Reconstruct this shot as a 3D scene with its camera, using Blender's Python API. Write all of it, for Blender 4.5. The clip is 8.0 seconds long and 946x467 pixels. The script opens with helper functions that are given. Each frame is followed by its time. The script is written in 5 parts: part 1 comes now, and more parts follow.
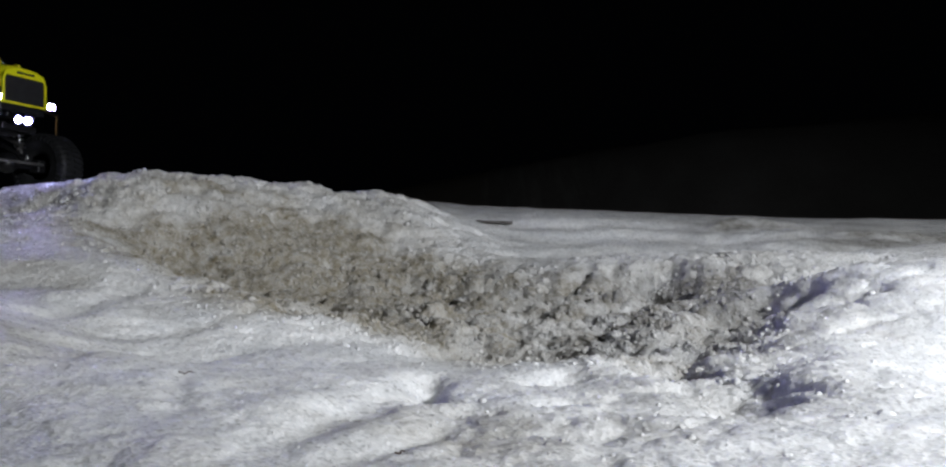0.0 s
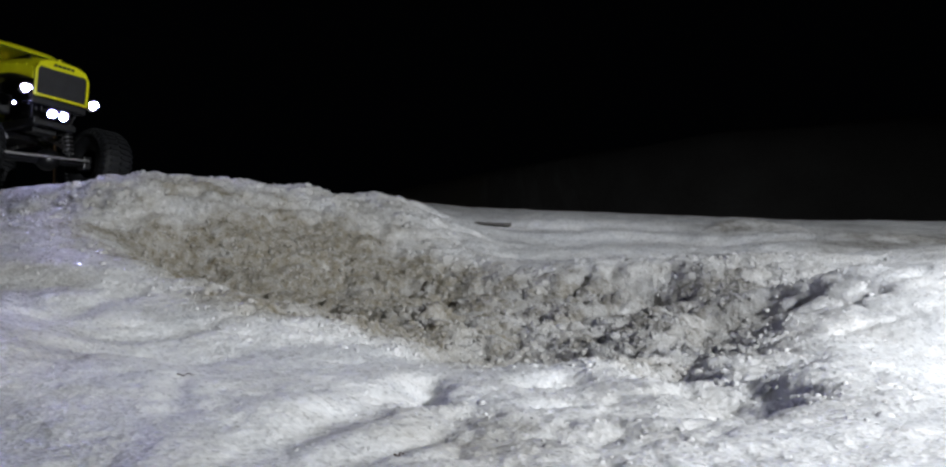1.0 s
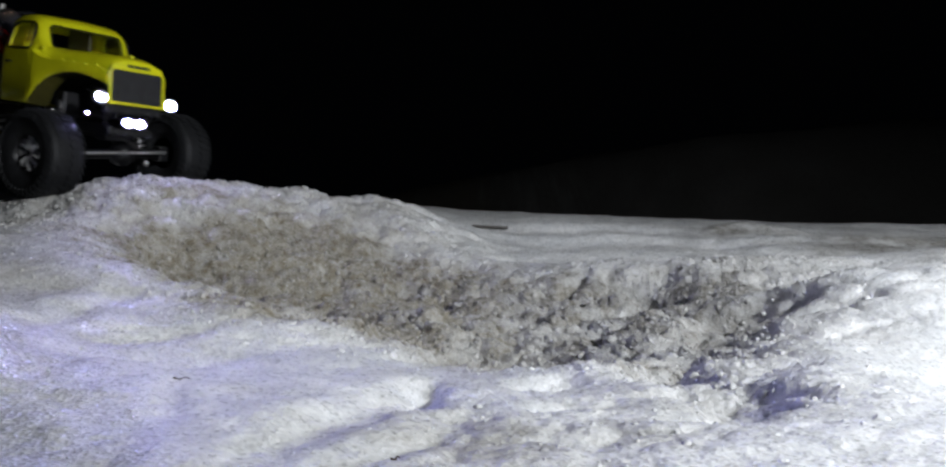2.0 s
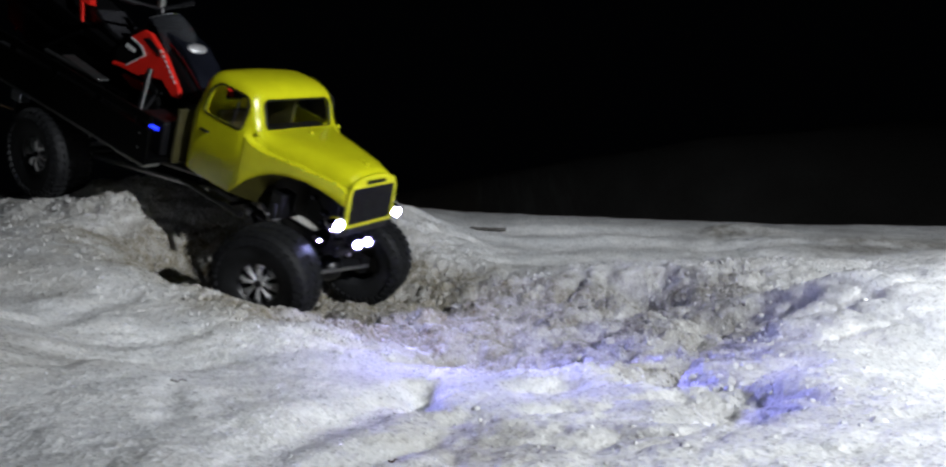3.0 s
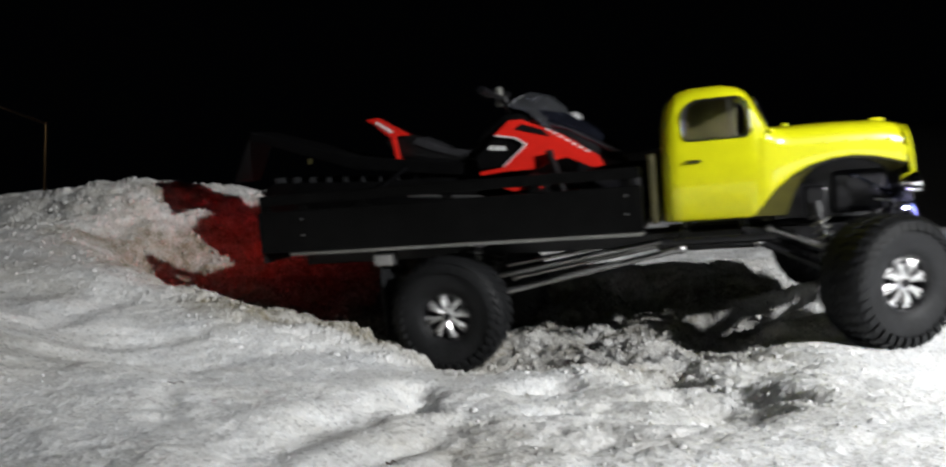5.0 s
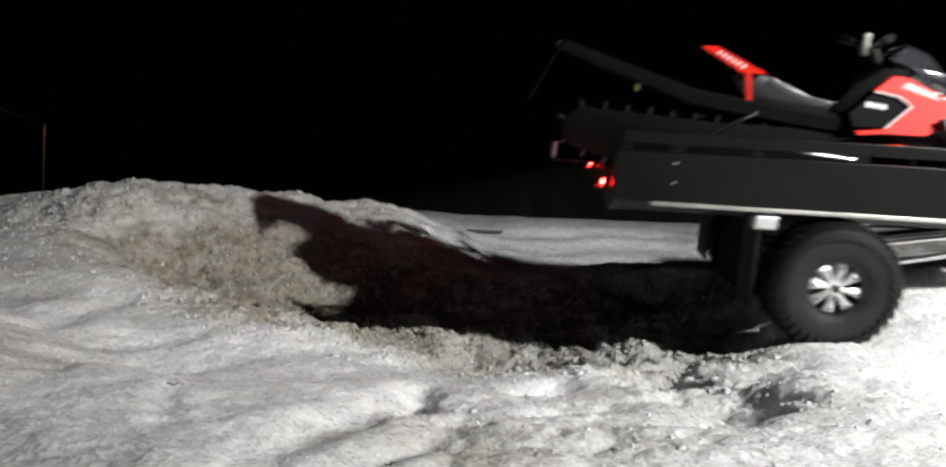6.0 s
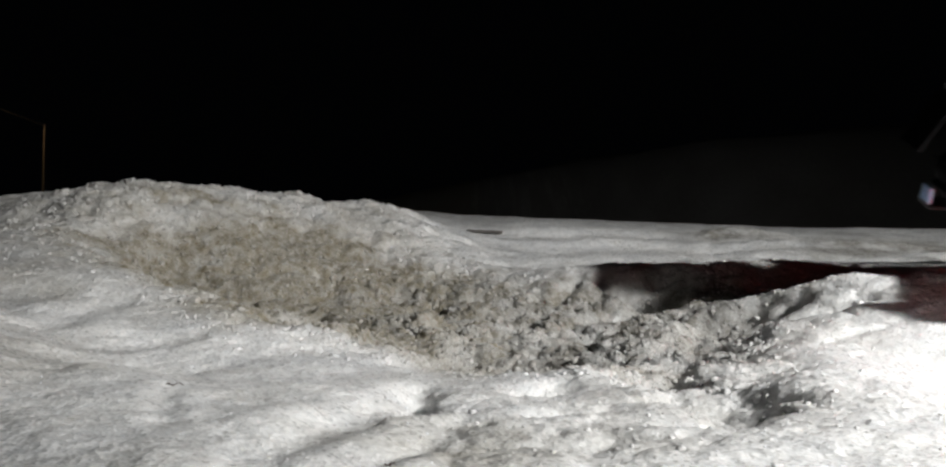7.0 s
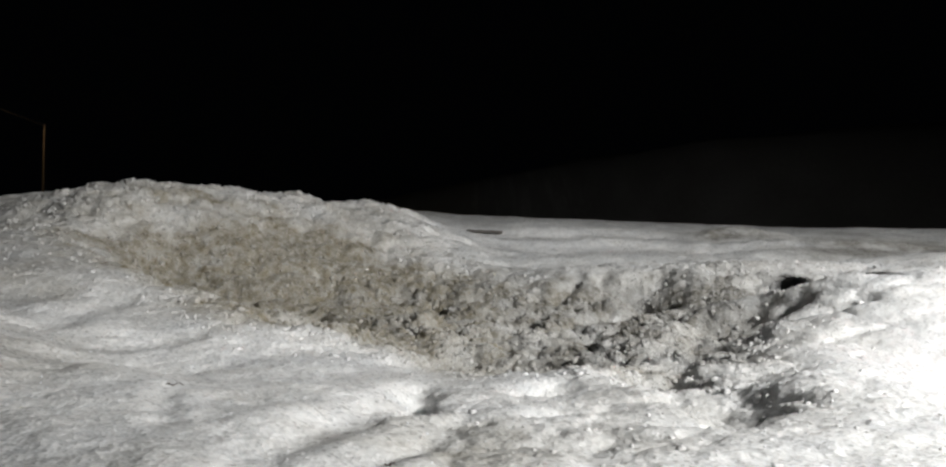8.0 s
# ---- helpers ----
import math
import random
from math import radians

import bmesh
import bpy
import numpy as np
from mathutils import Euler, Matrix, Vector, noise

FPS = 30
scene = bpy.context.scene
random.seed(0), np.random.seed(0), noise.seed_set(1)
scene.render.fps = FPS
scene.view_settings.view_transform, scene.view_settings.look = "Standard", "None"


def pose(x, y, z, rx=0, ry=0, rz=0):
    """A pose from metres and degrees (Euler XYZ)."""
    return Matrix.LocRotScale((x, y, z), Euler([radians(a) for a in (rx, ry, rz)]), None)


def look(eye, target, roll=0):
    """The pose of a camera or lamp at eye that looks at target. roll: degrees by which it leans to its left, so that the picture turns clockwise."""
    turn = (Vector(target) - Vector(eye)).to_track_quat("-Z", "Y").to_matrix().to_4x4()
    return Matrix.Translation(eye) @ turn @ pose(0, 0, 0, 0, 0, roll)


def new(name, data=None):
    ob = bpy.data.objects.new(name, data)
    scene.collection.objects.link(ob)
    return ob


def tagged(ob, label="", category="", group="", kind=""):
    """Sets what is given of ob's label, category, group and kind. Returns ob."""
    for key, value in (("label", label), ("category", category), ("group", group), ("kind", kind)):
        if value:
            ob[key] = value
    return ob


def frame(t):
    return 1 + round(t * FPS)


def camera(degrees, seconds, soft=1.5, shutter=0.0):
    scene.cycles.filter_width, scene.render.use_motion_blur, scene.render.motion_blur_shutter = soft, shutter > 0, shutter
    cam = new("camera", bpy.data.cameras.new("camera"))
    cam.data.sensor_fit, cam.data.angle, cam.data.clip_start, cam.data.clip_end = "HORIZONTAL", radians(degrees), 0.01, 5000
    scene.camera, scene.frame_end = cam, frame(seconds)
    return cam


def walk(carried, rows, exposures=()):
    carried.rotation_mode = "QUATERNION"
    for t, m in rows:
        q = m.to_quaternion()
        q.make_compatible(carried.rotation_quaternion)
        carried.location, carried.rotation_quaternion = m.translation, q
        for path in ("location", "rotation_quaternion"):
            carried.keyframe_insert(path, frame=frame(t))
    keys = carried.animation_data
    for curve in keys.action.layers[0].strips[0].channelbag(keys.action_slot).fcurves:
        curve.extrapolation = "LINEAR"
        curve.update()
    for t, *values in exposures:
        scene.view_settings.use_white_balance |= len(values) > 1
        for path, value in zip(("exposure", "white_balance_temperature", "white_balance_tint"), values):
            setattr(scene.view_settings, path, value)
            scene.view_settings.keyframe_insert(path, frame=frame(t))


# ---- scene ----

# ---- camera ----
EYE = Vector((0.0, 0.0, 0.40))
cam = camera(59.0, 8.0, soft=2.3, shutter=0.5)


def aim(turn, tip, dz):
    """Camera pose: turn to the left and tip upwards, in degrees."""
    a, b = radians(turn), radians(-1.5 + tip)
    eye = EYE + Vector((0, 0, dz))
    return look(eye, eye + Vector((-math.sin(a) * math.cos(b), math.cos(a) * math.cos(b), math.sin(b))), -1.0)


walk(cam, [
    (0.0, aim(0.70, -0.60, -0.0012)), (0.5, aim(0.70, -0.60, -0.0012)), (1.0, aim(0.62, -0.49, -0.0010)),
    (1.5, aim(0.50, -0.38, -0.0007)), (2.2, aim(0.36, -0.27, -0.0005)), (3.0, aim(0.25, -0.18, -0.0003)),
    (3.5, aim(0.20, -0.14, -0.0003)), (4.0, aim(0.16, -0.10, -0.0002)), (4.5, aim(0.12, -0.10, -0.0002)),
    (6.0, aim(0.02, -0.02, 0)), (6.6, aim(0, 0, 0)), (8.0, aim(0, 0, 0))],
    exposures=[(0.0, 0.0, 5950, 10), (3.0, 0.0, 5900, 9), (4.5, 0.0, 6050, 9), (5.8, 0.15, 6350, 9), (8.0, 0.15, 6350, 9)])

# ---- night sky and the work light that stands beyond the right of the camera ----
world = bpy.data.worlds.new("night")
world.use_nodes = True
scene.world = world
sky = world.node_tree.nodes["Background"]
sky.inputs["Color"].default_value = (0.55, 0.6, 0.75, 1)
sky.inputs["Strength"].default_value = 0.0007

LAMP = (1.22, -0.05, 0.985)
spot = new("work_light", bpy.data.lights.new("work_light", "SPOT"))
spot.data.energy, spot.data.color = 150.0, (1.0, 0.97, 0.93)
spot.data.spot_size, spot.data.spot_blend, spot.data.shadow_soft_size = radians(126), 0.62, 0.023
spot.matrix_world = look(LAMP, (0.88, 1.15, 0.28))
tagged(spot, kind="structure")


# ---- materials ----
def material(name, color, rough=0.5, metal=0.0, grain=0.0, size=200.0, bump=0.0, coat=0.0, spec=0.5):
    """A principled material whose colour and gloss vary with two scales of noise."""
    m = bpy.data.materials.new(name)
    m.use_nodes = True
    t = m.node_tree
    b = t.nodes["Principled BSDF"]
    b.inputs["Roughness"].default_value, b.inputs["Metallic"].default_value = rough, metal
    b.inputs["Base Color"].default_value = (*color, 1)
    b.inputs["Coat Weight"].default_value = coat
    b.inputs["Specular IOR Level"].default_value = spec
    if grain:
        where = t.nodes.new("ShaderNodeTexCoord")
        fine, broad = t.nodes.new("ShaderNodeTexNoise"), t.nodes.new("ShaderNodeTexNoise")
        fine.inputs["Scale"].default_value, broad.inputs["Scale"].default_value = size, size / 7
        fine.inputs["Detail"].default_value = 4
        both = t.nodes.new("ShaderNodeMath")
        both.operation = "MULTIPLY"
        ramp = t.nodes.new("ShaderNodeMix")
        ramp.data_type = "RGBA"
        ramp.inputs["A"].default_value = (*[c * (1 - grain) for c in color], 1)
        ramp.inputs["B"].default_value = (*[min(1, c * (1 + grain)) for c in color], 1)
        wide = t.nodes.new("ShaderNodeMath")
        wide.operation = "MULTIPLY_ADD"
        wide.use_clamp = True
        wide.inputs[1].default_value, wide.inputs[2].default_value = 4.0, -0.5
        for n in (fine, broad):
            t.links.new(where.outputs["Object"], n.inputs["Vector"])
        t.links.new(fine.outputs["Fac"], both.inputs[0])
        t.links.new(broad.outputs["Fac"], both.inputs[1])
        t.links.new(both.outputs[0], wide.inputs[0])
        t.links.new(wide.outputs[0], ramp.inputs["Factor"])
        t.links.new(ramp.outputs["Result"], b.inputs["Base Color"])
        if bump:
            bp = t.nodes.new("ShaderNodeBump")
            bp.inputs["Strength"].default_value, bp.inputs["Distance"].default_value = bump, 0.0006
            t.links.new(fine.outputs["Fac"], bp.inputs["Height"])
            t.links.new(bp.outputs["Normal"], b.inputs["Normal"])
    return m


def glow(name, color, strength):
    m = bpy.data.materials.new(name)
    m.use_nodes = True
    b = m.node_tree.nodes["Principled BSDF"]
    b.inputs["Base Color"].default_value = (*[0.4 * c for c in color], 1)
    b.inputs["Emission Color"].default_value = (*color, 1)
    b.inputs["Emission Strength"].default_value = strength
    return m


def clear(name, color, rough=0.05):
    m = material(name, color, rough)
    m.node_tree.nodes["Principled BSDF"].inputs["Transmission Weight"].default_value = 1.0
    m.node_tree.nodes["Principled BSDF"].inputs["IOR"].default_value = 1.25
    return m


def snow_material(name="old_snow", depth=0.85, reach=1.0):
    """Coarse old snow: white ice grains with soil ground into it, and glints on single crystals."""
    m = bpy.data.materials.new(name)
    m.use_nodes = True
    t = m.node_tree
    N, L = t.nodes.new, t.links.new
    b = t.nodes["Principled BSDF"]
    where = N("ShaderNodeTexCoord")
    soil = N("ShaderNodeAttribute")
    soil.attribute_name = "soil"

    def tex(kind, scale, detail=0.0):
        n = N(kind)
        n.inputs["Scale"].default_value = scale
        if detail:
            n.inputs["Detail"].default_value = detail
        L(where.outputs["Object"], n.inputs["Vector"])
        return n

    def math_node(op, a, c, d=None, clamp=False):
        n = N("ShaderNodeMath")
        n.operation, n.use_clamp = op, clamp
        for slot, v in zip(n.inputs, (a, c, d)):
            if v is None:
                continue
            if isinstance(v, (int, float)):
                slot.default_value = v
            else:
                L(v, slot)
        return n.outputs[0]

    def mix(fac, a, c):
        n = N("ShaderNodeMix")
        n.data_type = "RGBA"
        L(fac, n.inputs["Factor"])
        for slot, v in ((n.inputs["A"], a), (n.inputs["B"], c)):
            if isinstance(v, tuple):
                slot.default_value = (*v, 1)
            else:
                L(v, slot)
        return n.outputs["Result"]

    broad, mid, fine = tex("ShaderNodeTexNoise", 14, 5), tex("ShaderNodeTexNoise", 70, 4), tex("ShaderNodeTexNoise", 260, 3)
    speck = tex("ShaderNodeTexVoronoi", 170)
    grains = tex("ShaderNodeTexVoronoi", 330)
    # soil: a broad stain, broken up by lumps and grains
    lump = math_node("MULTIPLY_ADD", mid.outputs["Fac"], 1.0, 0.36)
    stain = math_node("MULTIPLY", soil.outputs["Fac"], lump, clamp=True)
    stain = math_node("MULTIPLY", stain, math_node("MULTIPLY_ADD", fine.outputs["Fac"], 0.7, 0.58), clamp=True)
    blotch = math_node("MULTIPLY_ADD", broad.outputs["Fac"], 2.4, -0.7, clamp=True)
    white = mix(blotch, (0.68, 0.69, 0.70), (0.92, 0.92, 0.91))
    grit = N("ShaderNodeAttribute")
    grit.attribute_name = "grit"
    dirt = mix(grit.outputs["Fac"], (0.190, 0.163, 0.103), (0.180, 0.168, 0.142))
    tiny = tex("ShaderNodeTexVoronoi", 240)
    clear_grain = math_node("MULTIPLY_ADD", math_node("ADD", fine.outputs["Fac"], math_node("MULTIPLY", tiny.outputs["Color"], 0.55)), 2.4, -1.25, clamp=True)
    white = mix(clear_grain, mix(blotch, (0.54, 0.55, 0.56), (0.74, 0.74, 0.73)), white)
    base = mix(stain, white, dirt)
    # single dark crumbs where there is soil
    dot = math_node("LESS_THAN", speck.outputs["Distance"], 0.16)
    pick = math_node("GREATER_THAN", math_node("ADD", speck.outputs["Color"], math_node("MULTIPLY", soil.outputs["Fac"], 0.16)), 0.992)
    base = mix(math_node("MULTIPLY", dot, pick), base, (0.07, 0.055, 0.04))
    L(base, b.inputs["Base Color"])
    # ice crystals: a few cells are glossy and tilted
    shiny = math_node("GREATER_THAN", grains.outputs["Color"], 0.80)
    L(math_node("MULTIPLY_ADD", shiny, -0.42, 0.62), b.inputs["Roughness"])
    b.inputs["Specular IOR Level"].default_value = 0.45
    b.inputs["Subsurface Weight"].default_value = depth
    b.inputs["Subsurface Radius"].default_value = (0.0175, 0.0180, 0.0184)
    b.inputs["Subsurface Scale"].default_value = reach
    high = math_node("ADD", math_node("MULTIPLY", grains.outputs["Distance"], 0.9), math_node("MULTIPLY", tex("ShaderNodeTexNoise", 190, 3).outputs["Fac"], 1.6))
    bp = N("ShaderNodeBump")
    bp.inputs["Strength"].default_value, bp.inputs["Distance"].default_value = 0.55, 0.0016
    L(high, bp.inputs["Height"])
    # facets: every grain leans its own way
    lean = N("ShaderNodeVectorMath")
    lean.operation = "MULTIPLY_ADD"
    L(grains.outputs["Color"], lean.inputs[0])
    lean.inputs[1].default_value, lean.inputs[2].default_value = (0.36, 0.36, 0.36), (-0.18, -0.18, -0.18)
    add = N("ShaderNodeVectorMath")
    add.operation = "ADD"
    L(bp.outputs["Normal"], add.inputs[0])
    L(lean.outputs[0], add.inputs[1])
    unit = N("ShaderNodeVectorMath")
    unit.operation = "NORMALIZE"
    L(add.outputs[0], unit.inputs[0])
    L(unit.outputs[0], b.inputs["Normal"])
    return m


SNOW = snow_material()
GRAINS = snow_material("loose_snow_grains", 0.6, 0.1)
ARCH = material("dark_olive_plastic", (0.050, 0.046, 0.006), 0.45, 0, 0.2, 90)
YELLOW = material("yellow_paint", (0.60, 0.60, 0.003), 0.28, 0, 0.06, 60, coat=0.5)
BLACK = material("black_plastic", (0.006, 0.006, 0.007), 0.36, 0, 0.3, 300, 0.1)
BOARD = material("dark_grey_board", (0.003, 0.003, 0.003), 0.32, 0, 0.45, 60, 0.10, spec=0.13)
RUBBER = material("black_rubber", (0.011, 0.0115, 0.0125), 0.6, 0, 0.4, 250, 0.35, spec=0.25)
MIRROR = material("mirror_chrome", (0.85, 0.86, 0.88), 0.10, 1.0, 0.1, 150)
CHROME = material("chrome", (0.92, 0.92, 0.94), 0.30, 0.72, 0.1, 120)
ALU = material("brushed_aluminium", (0.6, 0.6, 0.6), 0.38, 1.0, 0.15, 200)
PALE = material("pale_grey_metal", (0.36, 0.36, 0.34), 0.40, 0.85, 0.15, 120)
RED = material("red_plastic", (0.66, 0.018, 0.010), 0.50, 0, 0.08, 80, spec=0.18)
WHITE = material("white_print", (0.75, 0.75, 0.75), 0.5)
SEAT = material("black_vinyl", (0.004, 0.004, 0.0045), 0.42, 0, 0.3, 200, 0.2)
SEATSHEEN = material("sheen_grey_vinyl", (0.030, 0.030, 0.033), 0.22, 0, 0.15, 200, 0.1)
OLIVE = material("olive_wood", (0.045, 0.040, 0.011), 0.55, 0, 0.3, 80, 0.2)
GLOSSY = material("glossy_black_plastic", (0.008, 0.009, 0.014), 0.10, 0, 0.3, 200, spec=0.9)
GRILLE = material("grille_mesh", (0.02, 0.02, 0.022), 0.5, 0.2, 0.3, 400, 0.3)
GLASS = clear("smoked_pane", (0.85, 0.85, 0.80))
SCREEN = clear("clear_screen", (0.42, 0.44, 0.48), 0.04)
SCREEN.node_tree.nodes["Principled BSDF"].inputs["Transmission Weight"].default_value = 0.94
SCREEN.node_tree.nodes["Principled BSDF"].inputs["IOR"].default_value = 1.5
TRACK = material("worn_track_rubber", (0.0030, 0.0030, 0.0032), 0.6, 0, 0.4, 200, 0.3, spec=0.05)
ICE = material("ice_grain", (0.85, 0.87, 0.9), 0.20, 0, spec=1.0)
TWIG = material("dead_twig", (0.05, 0.03, 0.02), 0.8, 0, 0.4, 400, 0.3)
STONE = material("grey_bark", (0.13, 0.12, 0.11), 0.8, 0, 0.4, 120, 0.5)
STEEL = material("galvanised_steel", (0.5, 0.49, 0.45), 0.55, 0.6, 0.1, 3)
HEAD = glow("headlamp_led", (0.55, 0.53, 1.0), 1500.0)
POD = glow("pod_led", (0.34, 0.33, 1.0), 12500.0)
TAIL = glow("tail_led", (1.0, 0.012, 0.010), 430.0)
BLUE = glow("blue_led", (0.02, 0.03, 1.0), 4.0)
SODIUM = glow("street_lamp_bulb", (1.0, 0.6, 0.28), 60.0)


# ---- mesh helpers ----
def part(name, bm, mat, parent=None, label="", smooth=None):
    me = bpy.data.meshes.new(name)
    bmesh.ops.recalc_face_normals(bm, faces=bm.faces[:])
    bm.to_mesh(me)
    bm.free()
    me.materials.append(mat)
    ob = new(name, me)
    if smooth is not None:
        me.shade_smooth()
        me.set_sharp_from_angle(angle=radians(smooth))
    if parent:
        ob.parent = parent
    return tagged(ob, label)


def thing(name, label, category, group=""):
    return tagged(new(name), label, category, group)


def box(bm, lo, hi, bevel=0.0, turn=None):
    c = [(a + b) / 2 for a, b in zip(lo, hi)]
    m = Matrix.Translation(c) @ (turn or Matrix()) @ Matrix.Diagonal((*[abs(b - a) for a, b in zip(lo, hi)], 1))
    made = bmesh.ops.create_cube(bm, size=1, matrix=m)["verts"]
    if bevel:
        edges = list({e for v in made for e in v.link_edges})
        bmesh.ops.bevel(bm, geom=edges, offset=bevel, segments=2, affect="EDGES", profile=0.5)
    return bm


def rod(bm, a, b, r, seg=12, r2=None):
    a, b = Vector(a), Vector(b)
    m = Matrix.Translation((a + b) / 2) @ (b - a).to_track_quat("Z", "Y").to_matrix().to_4x4()
    bmesh.ops.create_cone(bm, cap_ends=True, segments=seg, radius1=r, radius2=r if r2 is None else r2, depth=(b - a).length, matrix=m)
    return bm


def ball(bm, c, size, seg=16):
    bmesh.ops.create_uvsphere(bm, u_segments=seg, v_segments=seg // 2, radius=1,
                              matrix=Matrix.Translation(c) @ Matrix.Diagonal((*size, 1)))
    return bm


def loft(bm, rings, caps=True):
    """Joins rings of points, each with as many points, into a closed skin."""
    made = [[bm.verts.new(p) for p in ring] for ring in rings]
    n = len(made[0])
    for a, b in zip(made, made[1:]):
        for i in range(n):
            bm.faces.new((a[i], a[(i + 1) % n], b[(i + 1) % n], b[i]))
    if caps:
        bm.faces.new(made[0][::-1])
        bm.faces.new(made[-1])
    return bm


def slab(bm, outline, y0, y1, bevel=0.0):
    """A flat shape in the x-z plane, from y0 to y1."""
    a = [bm.verts.new((x, y0, z)) for x, z in outline]
    b = [bm.verts.new((x, y1, z)) for x, z in outline]
    n = len(a)
    faces = [bm.faces.new(a), bm.faces.new(b[::-1])]
    faces += [bm.faces.new((a[i], b[i], b[(i + 1) % n], a[(i + 1) % n])) for i in range(n)]
    if bevel:
        bmesh.ops.recalc_face_normals(bm, faces=faces)
        bmesh.ops.bevel(bm, geom=list({e for f in faces for e in f.edges}), offset=bevel, segments=2, affect="EDGES", profile=0.5)
    return bm


def spring(bm, a, b, radius, wire, turns):
    a, b = Vector(a), Vector(b)
    q = (b - a).to_track_quat("Z", "Y").to_matrix()
    rings, steps = [], turns * 12
    for k in range(steps + 1):
        w = 2 * math.pi * k / 12
        c = Vector((math.cos(w) * radius, math.sin(w) * radius, (b - a).length * k / steps))
        out = Vector((math.cos(w), math.sin(w), 0))
        rings.append([a + q @ (c + out * wire * math.cos(v) + Vector((0, 0, wire * math.sin(v)))) for v in (0, 1.57, 3.14, 4.71)])
    return loft(bm, rings)


def cut(ob, *cutters):
    """Takes the cutters' shapes out of a mesh, once and for all."""
    for c in cutters:
        mod = ob.modifiers.new("cut", "BOOLEAN")
        mod.operation, mod.solver, mod.object = "DIFFERENCE", "EXACT", c
    bpy.context.view_layer.update()
    me = bpy.data.meshes.new_from_object(ob.evaluated_get(bpy.context.evaluated_depsgraph_get()))
    ob.modifiers.clear()
    old, ob.data = ob.data, me
    bpy.data.meshes.remove(old)
    for c in cutters:
        bpy.data.objects.remove(c)
    me.materials.clear()
    return ob


# ---- snow ground ----
# the bank: a ramp with a soft edge, and mounds as (x, y, length, width, turn, height)
MOUNDS = [
    (-1.115, 1.563, 1.049, 0.663, -0.24, 0.146),
    (-0.190, 1.807, 0.180, 0.302, 0.14, 0.104),
    (-0.322, 0.807, 0.137, 0.100, -0.72, -0.033),
    (-0.414, 1.479, 0.225, 0.373, -0.23, 0.061),
    (0.660, 1.051, 0.173, 0.333, 0.44, 0.078),
    (0.434, 0.971, 0.334, 0.170, 0.40, 0.025),
    (0.005, 2.526, 1.158, 0.379, 0.21, 0.136),
    (1.290, 2.478, 1.118, 0.467, 0.56, 0.057),
    (1.090, 1.102, 0.580, 0.233, -1.11, 0.093),
    (0.147, 1.022, 0.100, 0.187, -0.48, 0.057),
    (1.344, 0.700, 0.770, 0.445, -0.14, -0.262),
    (0.445, 0.263, 0.888, 0.198, -1.41, 0.024),
    (-0.037, 3.439, 3.080, 0.864, 0.15, -0.069),
    (-0.232, 1.375, 0.238, 0.199, 1.09, -0.179),
    (0.111, 1.084, 0.276, 0.375, -0.23, -0.108),
    (-0.950, 1.500, 0.170, 0.400, 0.00, -0.026),
    (-0.360, 1.680, 0.070, 0.120, 0.00, -0.009),
    (-0.520, 0.620, 0.220, 0.220, 0.00, 0.034),
    (0.250, 0.800, 0.200, 0.220, 0.00, 0.016),
    (0.620, 0.480, 0.220, 0.200, 0.00, -0.030),
]
# creases and small ridges in the crust, in the same terms
FOLDS = [
    (-0.090, 0.60, 0.16, 0.024, 1.34, -0.010), (-0.128, 0.61, 0.15, 0.034, 1.30, 0.003), (-0.045, 0.52, 0.09, 0.016, 1.1, -0.009),
    (-0.054, 0.76, 0.032, 0.024, 1.2, -0.012), (-0.345, 0.66, 0.12, 0.032, -1.33, -0.007), (-0.50, 0.96, 0.12, 0.040, 0.3, -0.014),
    (0.455, 1.165, 0.10, 0.028, -0.75, 0.024), (0.215, 0.67, 0.06, 0.032, 0.9, -0.015), (0.187, 0.826, 0.05, 0.030, 0.4, -0.020),
    (0.27, 1.37, 0.06, 0.024, 1.1, -0.026), (0.60, 1.33, 0.18, 0.050, 0.0, -0.030), (0.43, 1.40, 0.08, 0.040, 0.0, 0.012), (0.62, 1.72, 0.55, 0.075, 0.0, -0.045),
    (1.30, 0.88, 0.30, 0.30, 0.0, 0.125), (0.43, 1.76, 0.06, 0.05, 0.0, 0.012), (0.40, 1.74, 0.60, 0.10, 0.0, -0.028), (0.57, 1.10, 0.15, 0.085, 0.30, 0.012), (0.10, 1.05, 0.15, 0.065, -0.35, -0.040), (0.12, 0.94, 0.09, 0.045, -0.30, -0.020), (-0.40, 1.23, 0.13, 0.075, -0.30, -0.040), (-0.26, 1.145, 0.07, 0.05, 0.0, 0.012), (-0.46, 1.31, 0.09, 0.09, 0.0, -0.078), (-0.36, 1.34, 0.08, 0.08, 0.0, -0.026), (-0.28, 0.80, 0.12, 0.030, 0.9, -0.007), (-0.31, 0.995, 0.20, 0.030, -0.1, 0.007),
]

